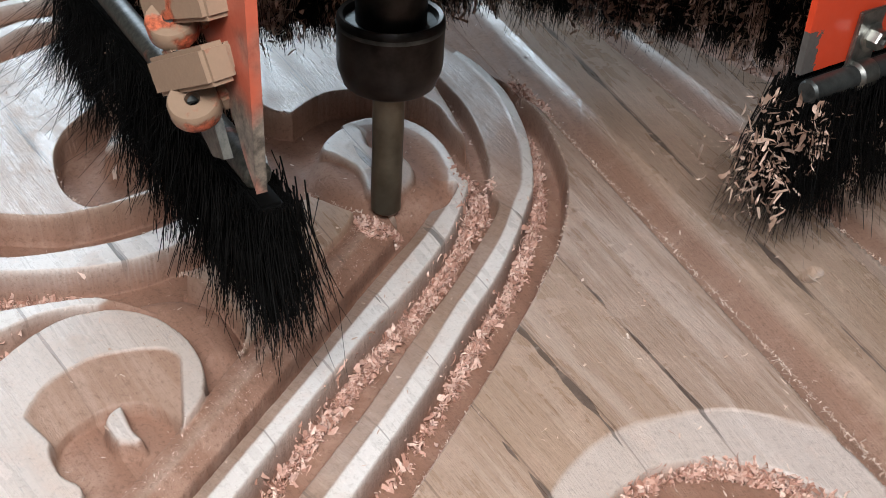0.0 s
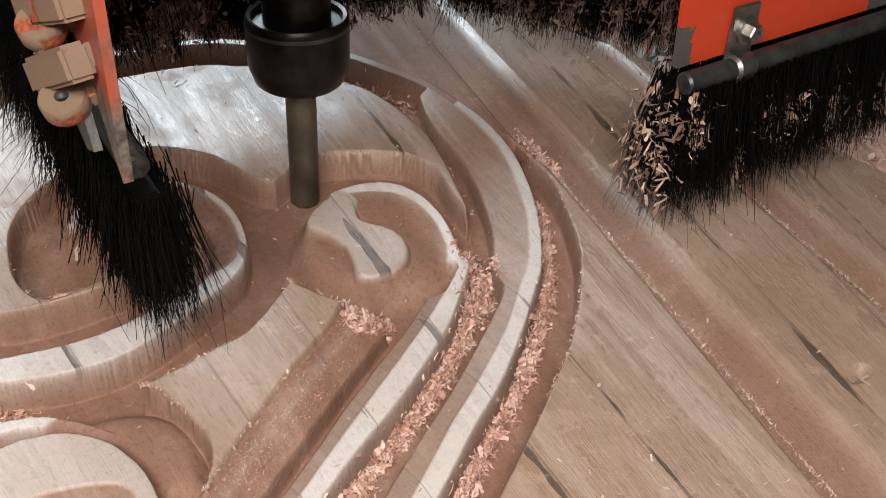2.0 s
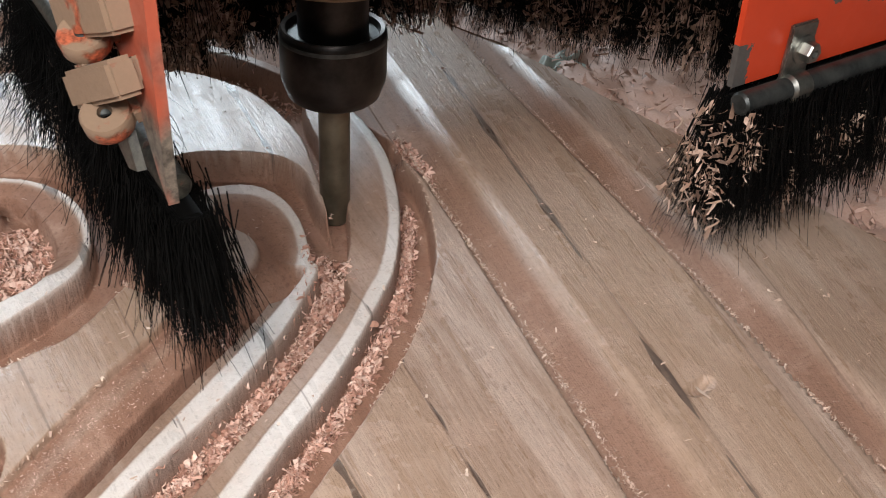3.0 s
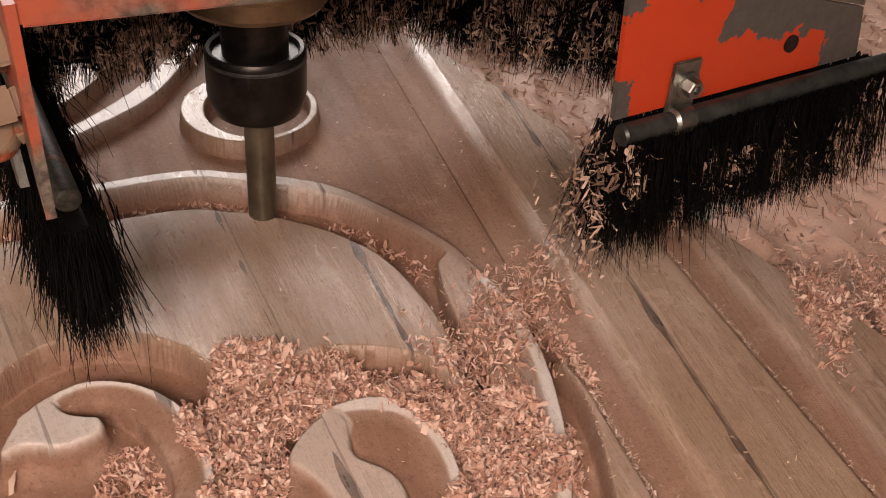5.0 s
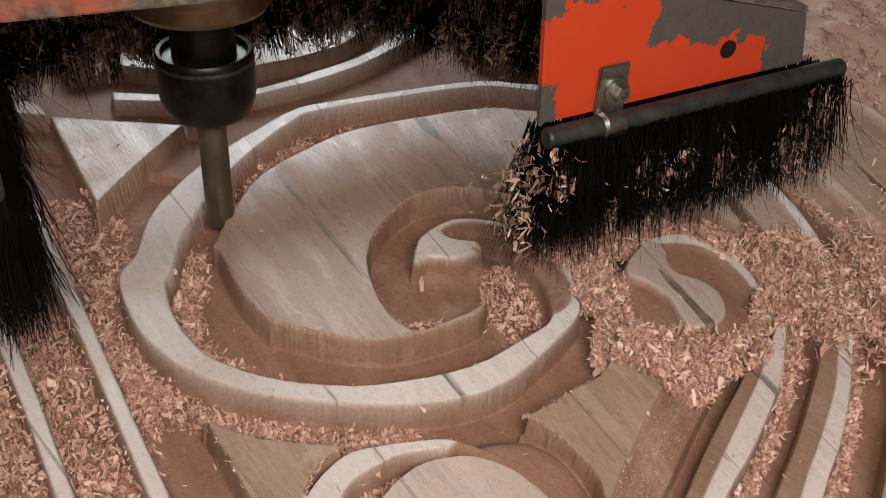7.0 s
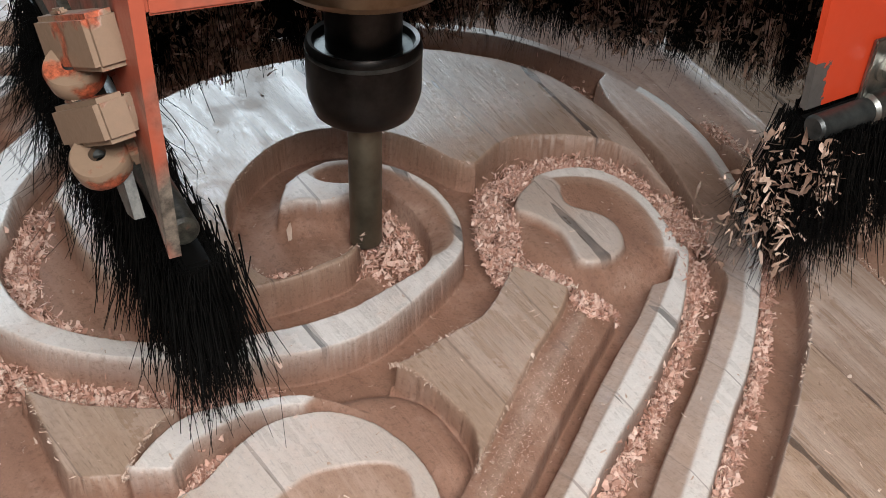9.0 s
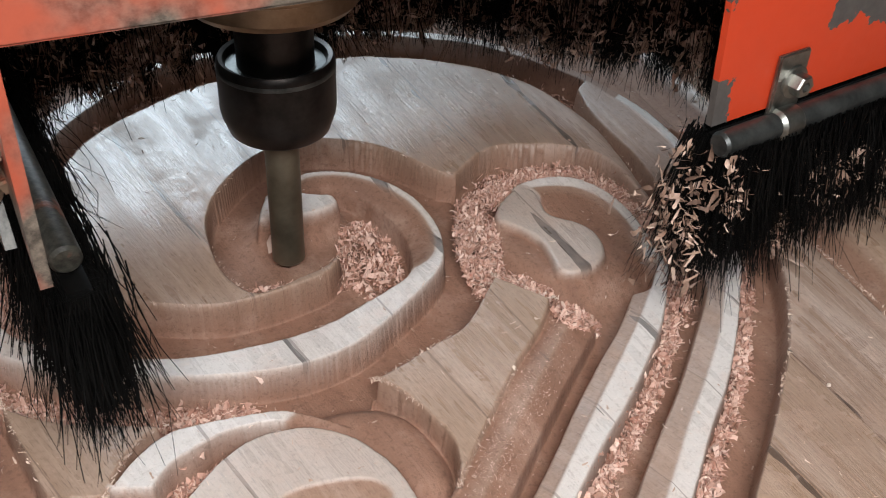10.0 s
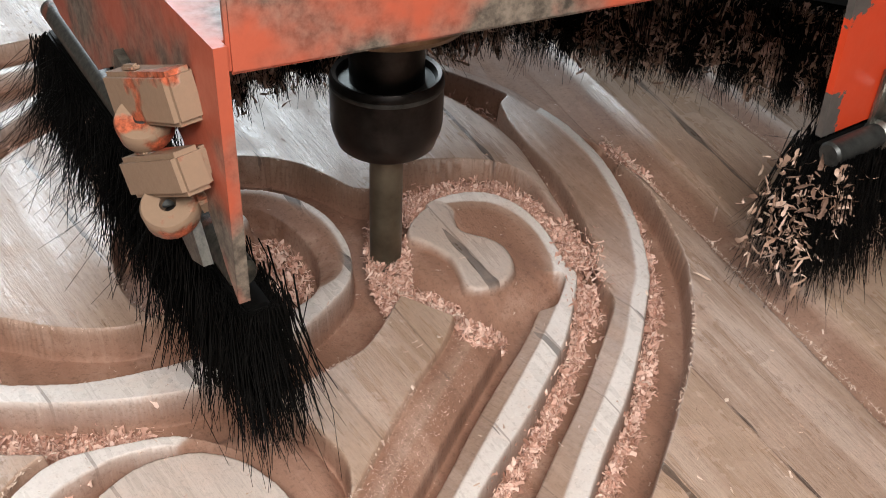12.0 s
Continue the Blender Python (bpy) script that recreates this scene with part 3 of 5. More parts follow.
RIM_SECOND = [
    (-0.432, 0.168, -0.439, 0.18, -1.3, -0.9),
    (-0.405, 0.174, -0.41, 0.184, -1.3, -0.9),
    (-0.368, 0.183, -0.371, 0.191, -1.3, -0.9),
    (-0.346, 0.196, -0.349, 0.205, -1.3, -0.9),
    (-0.326, 0.213, -0.33, 0.222, -1.3, -0.9),
    (-0.302, 0.236, -0.309, 0.247, -1.3, -0.9),
    (-0.279, 0.267, -0.287, 0.275, -1.3, -0.9),
    (-0.258, 0.306, -0.269, 0.313, -1.3, -0.9),
    (-0.243, 0.344, -0.257, 0.352, -1.3, -0.9),
    (-0.238, 0.398, -0.252, 0.397, -1.3, -0.9),
    (-0.237, 0.438, -0.252, 0.445, -1.3, -0.9),
]
PLATE_BACK = [
    (-0.493, 0.215), (-0.449, 0.216), (-0.417, 0.216), (-0.38, 0.223), (-0.339, 0.251), (-0.319, 0.27),
    (-0.302, 0.291), (-0.286, 0.339), (-0.282, 0.404), (-0.282, 0.404), (-0.337, 0.48), (-0.462, 0.481),
    (-0.577, 0.421),
]
CELL_TRI = [
    (-0.518, 0.133), (-0.466, 0.137), (-0.374, 0.147), (-0.374, 0.147), (-0.385, 0.088), (-0.39, 0.046),
    (-0.39, 0.046), (-0.441, 0.109), (-0.481, 0.153),
]
STRIP_LEFT = [
    (-0.469, 0.102, -0.477, 0.097, -1, -1),
    (-0.447, 0.072, -0.457, 0.069, -1, -1),
    (-0.386, -0.004, -0.399, -0.004, -1, -1),
    (-0.341, -0.061, -0.351, -0.061, -1, -1),
    (-0.306, -0.105, -0.316, -0.105, -1, -1),
    (-0.268, -0.152, -0.278, -0.153, -1, -1),
    (-0.251, -0.174, -0.26, -0.175, -1, -1),
]
STRIP_FAR_LEFT = [
    (-0.4, -0.047, -0.414, -0.045, -1, -1),
    (-0.374, -0.075, -0.386, -0.074, -1, -1),
    (-0.337, -0.12, -0.347, -0.12, -1, -1),
    (-0.311, -0.152, -0.32, -0.153, -1, -1),
    (-0.291, -0.176, -0.3, -0.177, -1, -1),
]
STEM_LEFT = [
    (-0.064, -0.014, -0.053, -0.017, -4.5, -2.6),
    (-0.080, -0.057, -0.068, -0.058, -4, -2.4),
    (-0.092, -0.092, -0.081, -0.093, -4, -2.4),
    (-0.101, -0.121, -0.090, -0.122, -4, -2.4),
    (-0.117, -0.170, -0.107, -0.170, -4, -2.4),
    (-0.138, -0.230, -0.130, -0.230, -4, -2.4),
]
STEM_RIGHT = [
    (-0.053, -0.017, -0.043, -0.022, -2.6, -8),
    (-0.068, -0.058, -0.058, -0.060, -2.4, -8),
    (-0.081, -0.093, -0.071, -0.095, -2.4, -8),
    (-0.090, -0.122, -0.081, -0.123, -2.4, -8),
    (-0.107, -0.170, -0.098, -0.170, -2.4, -8),
    (-0.130, -0.230, -0.122, -0.230, -2.4, -8),
]
LEAF = [(-0.159, -0.087), (-0.138, -0.078), (-0.121, -0.082), (-0.108, -0.097), (-0.1, -0.116), (-0.1, -0.116), (-0.117, -0.122), (-0.129, -0.108), (-0.144, -0.095)]


def smooth_line(rows, closed=False, steps=8):
    """Catmull-Rom curve through rows; a doubled row makes a corner."""
    p = np.array(rows, float)
    n = len(p)
    out = []
    for i in range(n if closed else n - 1):
        if closed:
            a, b, c, d = p[(i - 1) % n], p[i], p[(i + 1) % n], p[(i + 2) % n]
        else:
            a, b, c, d = p[max(i - 1, 0)], p[i], p[i + 1], p[min(i + 2, n - 1)]
        for k in range(steps):
            t = k / steps
            out.append(0.5 * (2 * b + (c - a) * t + (2 * a - 5 * b + 4 * c - d) * t * t + (3 * b - 3 * c + d - a) * t ** 3))
    if not closed:
        out.append(p[-1])
    return np.array(out)


X0, X1, Y0, Y1, CELL = -0.50, 0.17, -0.23, 0.46, 0.0005
NX, NY = int(round((X1 - X0) / CELL)) + 1, int(round((Y1 - Y0) / CELL)) + 1
GX, GY = X0 + CELL * np.arange(NX), Y0 + CELL * np.arange(NY)
FLOOR = -0.018


def inside(loop, xs, ys):
    """Which points of a grid lie inside a closed outline."""
    gx, gy = np.meshgrid(xs, ys, indexing="ij")
    hit = np.zeros(gx.shape, bool)
    a = loop
    b = np.roll(loop, -1, 0)
    for (ax, ay), (bx, by) in zip(a, b):
        if ay == by:
            continue
        j0, j1 = np.searchsorted(ys, min(ay, by), "right"), np.searchsorted(ys, max(ay, by), "right")
        if j1 > j0:
            xc = ax + (ys[j0:j1] - ay) * (bx - ax) / (by - ay)
            hit[:, j0:j1] ^= gx[:, j0:j1] < xc[None]
    return hit


def blur(z, cells):
    k = np.exp(-0.5 * (np.arange(-4 * int(cells + 1), 4 * int(cells + 1) + 1) / cells) ** 2)
    k /= k.sum()
    r = len(k) // 2
    for axis in (0, 1):
        pad = np.pad(z, [(r, r) if n == axis else (0, 0) for n in (0, 1)], mode="edge")
        out = np.zeros_like(z)
        for i, w in enumerate(k):
            out += w * (pad[i:i + z.shape[0]] if axis == 0 else pad[:, i:i + z.shape[1]])
        z = out
    return z


def ribbon(z, rows):
    """Raise a band whose two edges and edge heights (mm) are given row by row."""
    line = smooth_line(rows, steps=60)
    a, b = line[:, :2], line[:, 2:4]
    wide = max(np.hypot(*(b - a).T).max(), 0.002)
    for f in np.linspace(0, 1, int(wide / 0.0003) + 2):
        p = a + (b - a) * f
        h = (line[:, 4] + (line[:, 5] - line[:, 4]) * f) / 1000
        # fill between neighbouring samples
        for g in (0, 0.25, 0.5, 0.75):
            q = p[:-1] + (p[1:] - p[:-1]) * g
            i, j = np.rint((q[:, 0] - X0) / CELL).astype(int), np.rint((q[:, 1] - Y0) / CELL).astype(int)
            ok = (i >= 0) & (i < NX) & (j >= 0) & (j < NY)
            np.maximum.at(z, (i[ok], j[ok]), h[:-1][ok])


def side(p, a, b):
    """Signed distance of points from the line a-b, positive to its left when going from a to b."""
    d = np.array(b) - np.array(a)
    d = d / np.hypot(*d)
    return (p[1] - a[1]) * d[0] - (p[0] - a[0]) * d[1]


LINE_A = ((0.045, 0.089), (0.143, -0.142))
LINE_B = ((0.087, 0.216), (0.212, -0.060))
EDGE = ((-0.090, 0.478), (0.187, 0.170))   # where the panel ends


def field_height(x, y):
    """The flat border of the panel with its two long bevelled grooves."""
    z = np.zeros(np.broadcast(x, y).shape)
    for line, deep, wide in ((LINE_A, 0.0085, 0.030), (LINE_B, 0.0080, 0.026)):
        s = side((x, y), *line)
        z += np.where((s > 0) & (s < wide), -deep * np.clip(1 - s / wide, 0, 1) ** 0.75, 0)
    return z


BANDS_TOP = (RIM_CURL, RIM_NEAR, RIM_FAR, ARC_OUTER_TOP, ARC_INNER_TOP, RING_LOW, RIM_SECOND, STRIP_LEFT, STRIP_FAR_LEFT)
BANDS_FACET = (ARC_OUTER_FACET, ARC_INNER_FACET, STEM_LEFT, STEM_RIGHT)


def behind_oval():
    back = smooth_line(RIM_FAR)[:, 2:4]
    return inside(np.vstack([back, [(-0.52, 0.12), (-0.52, 0.45), (0.2, 0.45), (0.2, 0.2), (0.03, 0.14)]]), GX, GY)


def oval_ring():
    gx, gy = np.meshgrid(GX, GY, indexing="ij")
    c, s = math.cos(radians(12)), math.sin(radians(12))
    ex, ey = (gx + 0.1785) * c + (gy - 0.339) * s, (gy - 0.339) * c - (gx + 0.1785) * s
    outer = (ex / 0.0445) ** 2 + (ey / 0.047) ** 2
    inner = ((ex - 0.005) / 0.0335) ** 2 + (ey / 0.039) ** 2
    return (outer < 1) & (inner > 1)


def finish(z):
    """How freshly cut each spot of the carving is, and how much sheen is painted on."""
    def band(rows):
        hit = np.full_like(z, -1.0)
        ribbon(hit, rows)
        return hit > -0.5
    fresh = np.clip((-0.0016 - z) / 0.0018, 0, 1)
    fresh[behind_oval() & (z > -0.0125)] = 0.9
    pale_sheen = np.zeros_like(z)
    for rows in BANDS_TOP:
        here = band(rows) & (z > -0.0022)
        fresh[here], pale_sheen[here] = 0.0, 1.0
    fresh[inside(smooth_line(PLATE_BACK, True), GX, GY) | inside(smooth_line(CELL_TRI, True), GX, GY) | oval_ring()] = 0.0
    # the far rim loses its painted sheen and browns towards the border
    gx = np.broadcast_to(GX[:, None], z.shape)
    brown_end = band(RIM_FAR) * np.clip((gx + 0.12) / 0.05, 0, 1)
    pale_sheen *= 1 - 0.9 * brown_end
    fresh = np.maximum(fresh, 0.8 * brown_end)
    for rows in (ARC_OUTER_FACET, ARC_INNER_FACET):
        here = band(rows)
        fresh[here], pale_sheen[here] = 0.30, 0.0
    # white sheen of the eyes and the low scroll, given as colour
    for loop, amount in ((EYE_A, 0.8), (EYE_B, 0.45), (EYE_LOW, 0.6), (DISC_LOW, 0.5)):
        here = inside(smooth_line(loop, True), GX, GY) & (z > -0.0035)
        fresh[here], pale_sheen[here] = 0.0, amount
    here = band(FACET_LOW)
    fresh[here], pale_sheen[here] = 0.55, 0.0
    here = band(RING_RIGHT)
    fresh[here], pale_sheen[here] = 0.15, 0.5
    return blur(fresh, 1.0), blur(pale_sheen, 1.0)


def groove_fresh(x, y):
    """The two long grooves of the border are cut down to redder wood."""
    out = np.zeros(np.broadcast(x, y).shape)
    for line, wide in ((LINE_A, 0.026), (LINE_B, 0.024)):
        s = side((x, y), *line)
        out = np.maximum(out, np.where(s > 0, np.clip((wide - s) / 0.008, 0, 0.85), 0))
    return out


def relief():
    gx, gy = np.meshgrid(GX, GY, indexing="ij")
    z = np.full((NX, NY), FLOOR)
    # shallower ground behind the big oval
    z = np.where(behind_oval(), np.clip(-0.012 + 0.05 * np.clip(gx + 0.16 - (gy - 0.30) * -0.5, 0, 1), -0.012, 0), z)
    z[inside(smooth_line(DISC_LOW[12:22] + [(-0.117, -0.215), (-0.104, -0.185)], True), GX, GY)] = -0.0115
    # soft, bowl-like eyes of the volutes
    for skirt, lift, wide in ((EYE_A, 0.013, 10), (DISC_B, 0.012, 9)):
        z = np.maximum(z, FLOOR + lift * blur(inside(smooth_line(skirt, True), GX, GY).astype(float), wide))
    for loop, top, soft in ((EYE_A, -0.0014, 2), (EYE_B, -0.0018, 2.4), (EYE_LOW, -0.0030, 1.4)):
        z = np.maximum(z, FLOOR + (top - FLOOR) * blur(inside(smooth_line(loop, True), GX, GY).astype(float), soft))
    z = np.maximum(z, FLOOR + 0.010 * blur(inside(smooth_line(LEAF, True), GX, GY).astype(float), 7))
    for rows in BANDS_TOP + BANDS_FACET:
        ribbon(z, rows)
    for loop in (PLATE_FAR + PLATE_NEAR, CELL_MID, CELL_LEFT, DISC_LOW, PLATE_BACK, CELL_TRI):
        z[inside(smooth_line(loop, True), GX, GY)] = 0.0
    low = np.full_like(z, -1.0)
    ribbon(low, FACET_LOW)
    z = np.where(low > -0.5, low, z)
    # oval ring standing on the ground behind
    z = np.where(oval_ring(), 0.0, z)
    # border field to the right of the outer arc
    edge = smooth_line(FIELD_EDGE)
    loop = np.vstack([edge, [(0.045, 0.10), (0.051, 0.077), (0.151, -0.17), (0.19, -0.26), (-0.03, -0.26)]])
    z[inside(loop, GX, GY)] = 0.0
    right = side((gx, gy), *LINE_A) > 0
    over = side((gx, gy), (0.051, 0.077), (-0.03, 0.262)) < 0
    z = np.where(right & ((gy < 0.10) | over), field_height(gx, gy), z)
    # the second scroll cut into the border
    ring = np.full_like(z, -1.0)
    ribbon(ring, RING_RIGHT)
    line = smooth_line(RING_RIGHT)
    bowl = inside(np.vstack([line[:, :2], [(0.15, -0.26), (0.03, -0.26)]]), GX, GY)
    z = np.where(bowl, -0.010, z)
    z = np.where(ring > -0.5, ring, z)
    # a torn knot in the border
    kx, ky = gx - 0.159, gy + 0.041
    ku, kv = kx * 0.7 + ky * 0.7, ky * 0.7 - kx * 0.7
    pit = (ku / 0.0085) ** 2 + (kv / 0.0045) ** 2
    z = np.where((pit < 1) & (kv < 0.0025), -0.0035 * (1 - pit), z)
    return z


def make_panel():
    panel = tagged(new("carved_wood_panel"), "large glued hardwood panel half carved with deep scrolls", "wood panel")
    z = blur(relief(), 0.75)
    fresh, pale_sheen = finish(z)
    gx, gy = np.meshgrid(GX, GY, indexing="ij")
    on_border = side((gx, gy), *LINE_A) > 0
    fresh = np.where(on_border & (z > -0.0105), groove_fresh(gx, gy), fresh)
    rng = np.random.default_rng(3)
    rough = blur(rng.normal(size=z.shape), 2.2)
    rough2 = blur(rng.normal(size=z.shape), 9)
    slope = np.hypot(*np.gradient(z))
    z = z + rough * 0.00018 + rough2 * 0.0012 + rough * np.clip((slope - 0.0003) / 0.0004, 0, 1) * 0.0007
    # finest over the volutes, fine middle, coarse border
    pick_x = np.concatenate([np.arange(0, 480, 2), np.arange(480, 1120), np.arange(1120, NX, 2)])
    pick_y = np.concatenate([np.arange(0, 180, 2), np.arange(180, 660), np.arange(660, NY, 2)])
    pick = np.ix_(pick_x, pick_y)
    xs = np.concatenate([np.arange(-0.80, X0, 0.01), GX[pick_x], np.arange(X1 + 0.002, 0.36, 0.002), np.arange(0.37, 0.56, 0.01)])
    ys = np.concatenate([np.arange(-0.48, Y0, 0.01), GY[pick_y], np.arange(Y1 + 0.003, 0.56, 0.003), np.arange(0.57, 0.86, 0.01)])
    big = field_height(xs[:, None], ys[None, :] + 0 * xs[:, None])
    i0, j0 = np.searchsorted(xs, X0 - 1e-6), np.searchsorted(ys, Y0 - 1e-6)
    fine = z[pick]
    big_fresh, big_pale_sheen = groove_fresh(xs[:, None], ys[None, :] + 0 * xs[:, None]), np.zeros_like(big)
    # carry the cut ground on past the fine part
    for whole, mid in ((big, fine), (big_fresh, fresh[pick]), (big_pale_sheen, pale_sheen[pick])):
        whole[i0:i0 + mid.shape[0], j0:j0 + mid.shape[1]] = mid
        whole[i0:i0 + mid.shape[0], j0 + mid.shape[1]:] = mid[:, -1:]
        whole[:i0, j0:j0 + mid.shape[1]] = mid[:1, :]
        whole[:i0, j0 + mid.shape[1]:] = mid[0, -1]
        whole[i0:i0 + mid.shape[0], :j0] = mid[:, :1]
    px, py = np.meshgrid(xs, ys, indexing="ij")
    over = side((px, py), *EDGE)
    way = np.array((EDGE[1][1] - EDGE[0][1], EDGE[0][0] - EDGE[1][0]))
    way = -way / np.hypot(*way)
    rim = (over > 0) & (over < 0.0045)
    px, py = np.where(rim, px - way[0] * over, px), np.where(rim, py - way[1] * over, py)
    big = np.where(over >= 0.0045, -0.037, big)
    ang = np.degrees(np.arctan2(py - FAN[1], px - FAN[0]))
    mid = 0.25 * (ang[:-1, :-1] + ang[1:, :-1] + ang[:-1, 1:] + ang[1:, 1:])
    stave = np.digitize(mid, SEAMS)
    nxv, nyv = px.shape
    ids = np.arange(nxv * nyv).reshape(nxv, nyv)
    quads = np.stack([ids[:-1, :-1], ids[1:, :-1], ids[1:, 1:], ids[:-1, 1:]], -1)
    verts = np.stack([px, py, big], -1).reshape(-1, 3)
    # one stave after another; each keeps the rim it shares with its neighbour
    for k in range(stave.min(), stave.max() + 1):
        f = quads[stave == k]
        if not len(f):
            continue
        used, inv = np.unique(f, return_inverse=True)
        me = bpy.data.meshes.new("stave")
        v = verts[used]
        me.vertices.add(len(v))
        me.vertices.foreach_set("co", v.astype(np.float32).ravel())
        me.loops.add(f.size)
        me.loops.foreach_set("vertex_index", inv.astype(np.int32).ravel())
        me.polygons.add(len(f))
        me.polygons.foreach_set("loop_start", np.arange(0, f.size, 4, dtype=np.int32))
        me.polygons.foreach_set("use_smooth", np.ones(len(f), bool))
        me.update(calc_edges=True)
        for name, values in (("fresh_cut", big_fresh), ("pale_sheen", big_pale_sheen)):
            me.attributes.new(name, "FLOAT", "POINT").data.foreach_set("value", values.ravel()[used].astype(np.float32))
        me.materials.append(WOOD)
        ob = new("stave", me)
        ob.parent = panel
    bm = bmesh.new()
    box(bm, -0.80, -0.48, -0.034, 0.02, 0.30, -0.021)
    part("underside", bm, WOOD, panel)
    return xs, ys, big


PXS, PYS, PZ = make_panel()


def ground_z(x, y):
    i = int(np.clip(np.searchsorted(PXS, x), 0, len(PXS) - 1))
    j = int(np.clip(np.searchsorted(PYS, y), 0, len(PYS) - 1))
    return float(PZ[i, j])


def make_bed():
    bm = bmesh.new()
    box(bm, -1.5, -1.2, -0.12, 1.6, 1.8, -0.034)
    tagged(part("machine_bed", bm, BED), "dusty flat bed of the router table", "machine bed", kind="structure")
    bm = bmesh.new()
    for x in (-1.3, 1.4):
        for y in (-1.0, 1.6):
            box(bm, x - 0.06, y - 0.06, -0.86, x + 0.06, y + 0.06, -0.12)
    tagged(part("bed_frame", bm, STEEL_DARK), "dark steel legs under the router table", "frame", kind="structure")


make_bed()


# ---- shavings ----
def flakes(rng, spots, size=(0.003, 0.008), lift=0.002, curl=1.6, flat=0.6):
    """Curled, ragged wood shavings, each a bent and twisted strip of four quads, one at every (x, y, z)."""
    at = np.array([tuple(p) for p in spots], float)
    n, cols = len(at), 5
    long = size[0] + (size[1] - size[0]) * rng.uniform(0, 1, n) ** 1.5
    wide = long * np.where(rng.uniform(size=n) < 0.7, rng.uniform(0.11, 0.28, n), rng.uniform(0.26, 0.5, n))
    bend = rng.uniform(-curl, curl, n)
    bend = np.where(np.abs(bend) < 0.1, 0.1, bend)[:, None]
    f = np.linspace(-0.5, 0.5, cols)[None, :]
    x = np.sin(f * bend) / bend * long[:, None]
    z = (1 - np.cos(f * bend)) / bend * long[:, None]
    half = wide[:, None] * (1 - 0.25 * np.abs(2 * f) ** 2) * rng.uniform(0.35, 1.15, (n, cols)) / 2
    twist = rng.normal(0, 0.9, (n, 1)) * f
    local = np.zeros((n, cols, 2, 3))
    for k, sign in ((0, -1), (1, 1)):
        local[:, :, k, 0] = x + rng.uniform(-0.06, 0.06, (n, cols)) * long[:, None]
        local[:, :, k, 1] = sign * half * np.cos(twist) + rng.uniform(-0.03, 0.03, (n, cols)) * long[:, None]
        local[:, :, k, 2] = z + sign * half * np.sin(twist)
    a, b, c = rng.normal(0, flat, n), rng.normal(0, flat, n), rng.uniform(0, 6.3, n)
    ca, sa, cb, sb, cc, sc = np.cos(a), np.sin(a), np.cos(b), np.sin(b), np.cos(c), np.sin(c)
    turn = np.empty((n, 3, 3))
    turn[:, 0] = np.stack([cc * cb, cc * sb * sa - sc * ca, cc * sb * ca + sc * sa], 1)
    turn[:, 1] = np.stack([sc * cb, sc * sb * sa + cc * ca, sc * sb * ca - cc * sa], 1)
    turn[:, 2] = np.stack([-sb, cb * sa, cb * ca], 1)
    at[:, 2] += rng.uniform(0, max(lift, 1e-6), n)
    verts = np.einsum("nij,nckj->ncki", turn, local) + at[:, None, None, :]
    base = (np.arange(n) * cols * 2)[:, None, None] + (np.arange(cols - 1) * 2)[None, :, None]
    faces = (base + np.array([0, 2, 3, 1])).reshape(-1, 4)
    return verts.reshape(-1, 3).tolist(), faces.tolist()


def along(rng, rows, n, which, off, spread, lo=0.0, hi=1.0, pile=0.003, even=0.5):
    """Spots beside one edge of a band: which edge (0 or 1), how far outside it, and the scatter."""
    line = smooth_line(rows, steps=20)
    a, b = line[:, :2], line[:, 2:4]
    away = (a - b) / np.maximum(np.hypot(*(a - b).T), 1e-6)[:, None] * (1 if which == 0 else -1)
    edge = (a if which == 0 else b) + away * off
    out = []
    clump = rng.uniform(0, 1, 18)
    for _ in range(n):
        f = rng.uniform(lo, hi)
        if rng.uniform() > even:
            f = float(np.clip(clump[rng.integers(18)] * (hi - lo) + lo + rng.normal(0, 0.025), lo, hi))
        i = int(f * (len(line) - 1))
        d = rng.normal(0, spread, 2)
        x, y = edge[i] + d
        out.append((x, y, ground_z(x, y) + pile * rng.uniform() * max(0.0, 1 - float(d @ d) / (5 * spread * spread))))
    return out


def blob(rng, cx, cy, rx, ry, n, turn=0.0, heap=0.0):
    c, s = math.cos(radians(turn)), math.sin(radians(turn))
    out = []
    for _ in range(n):
        r, a = math.sqrt(rng.uniform()), rng.uniform(0, 6.283)
        u, v = r * rx * math.cos(a), r * ry * math.sin(a)
        x, y = cx + u * c - v * s, cy + u * s + v * c
        out.append((x, y, ground_z(x, y) + heap * (1 - r * r) * rng.uniform()))
    return out


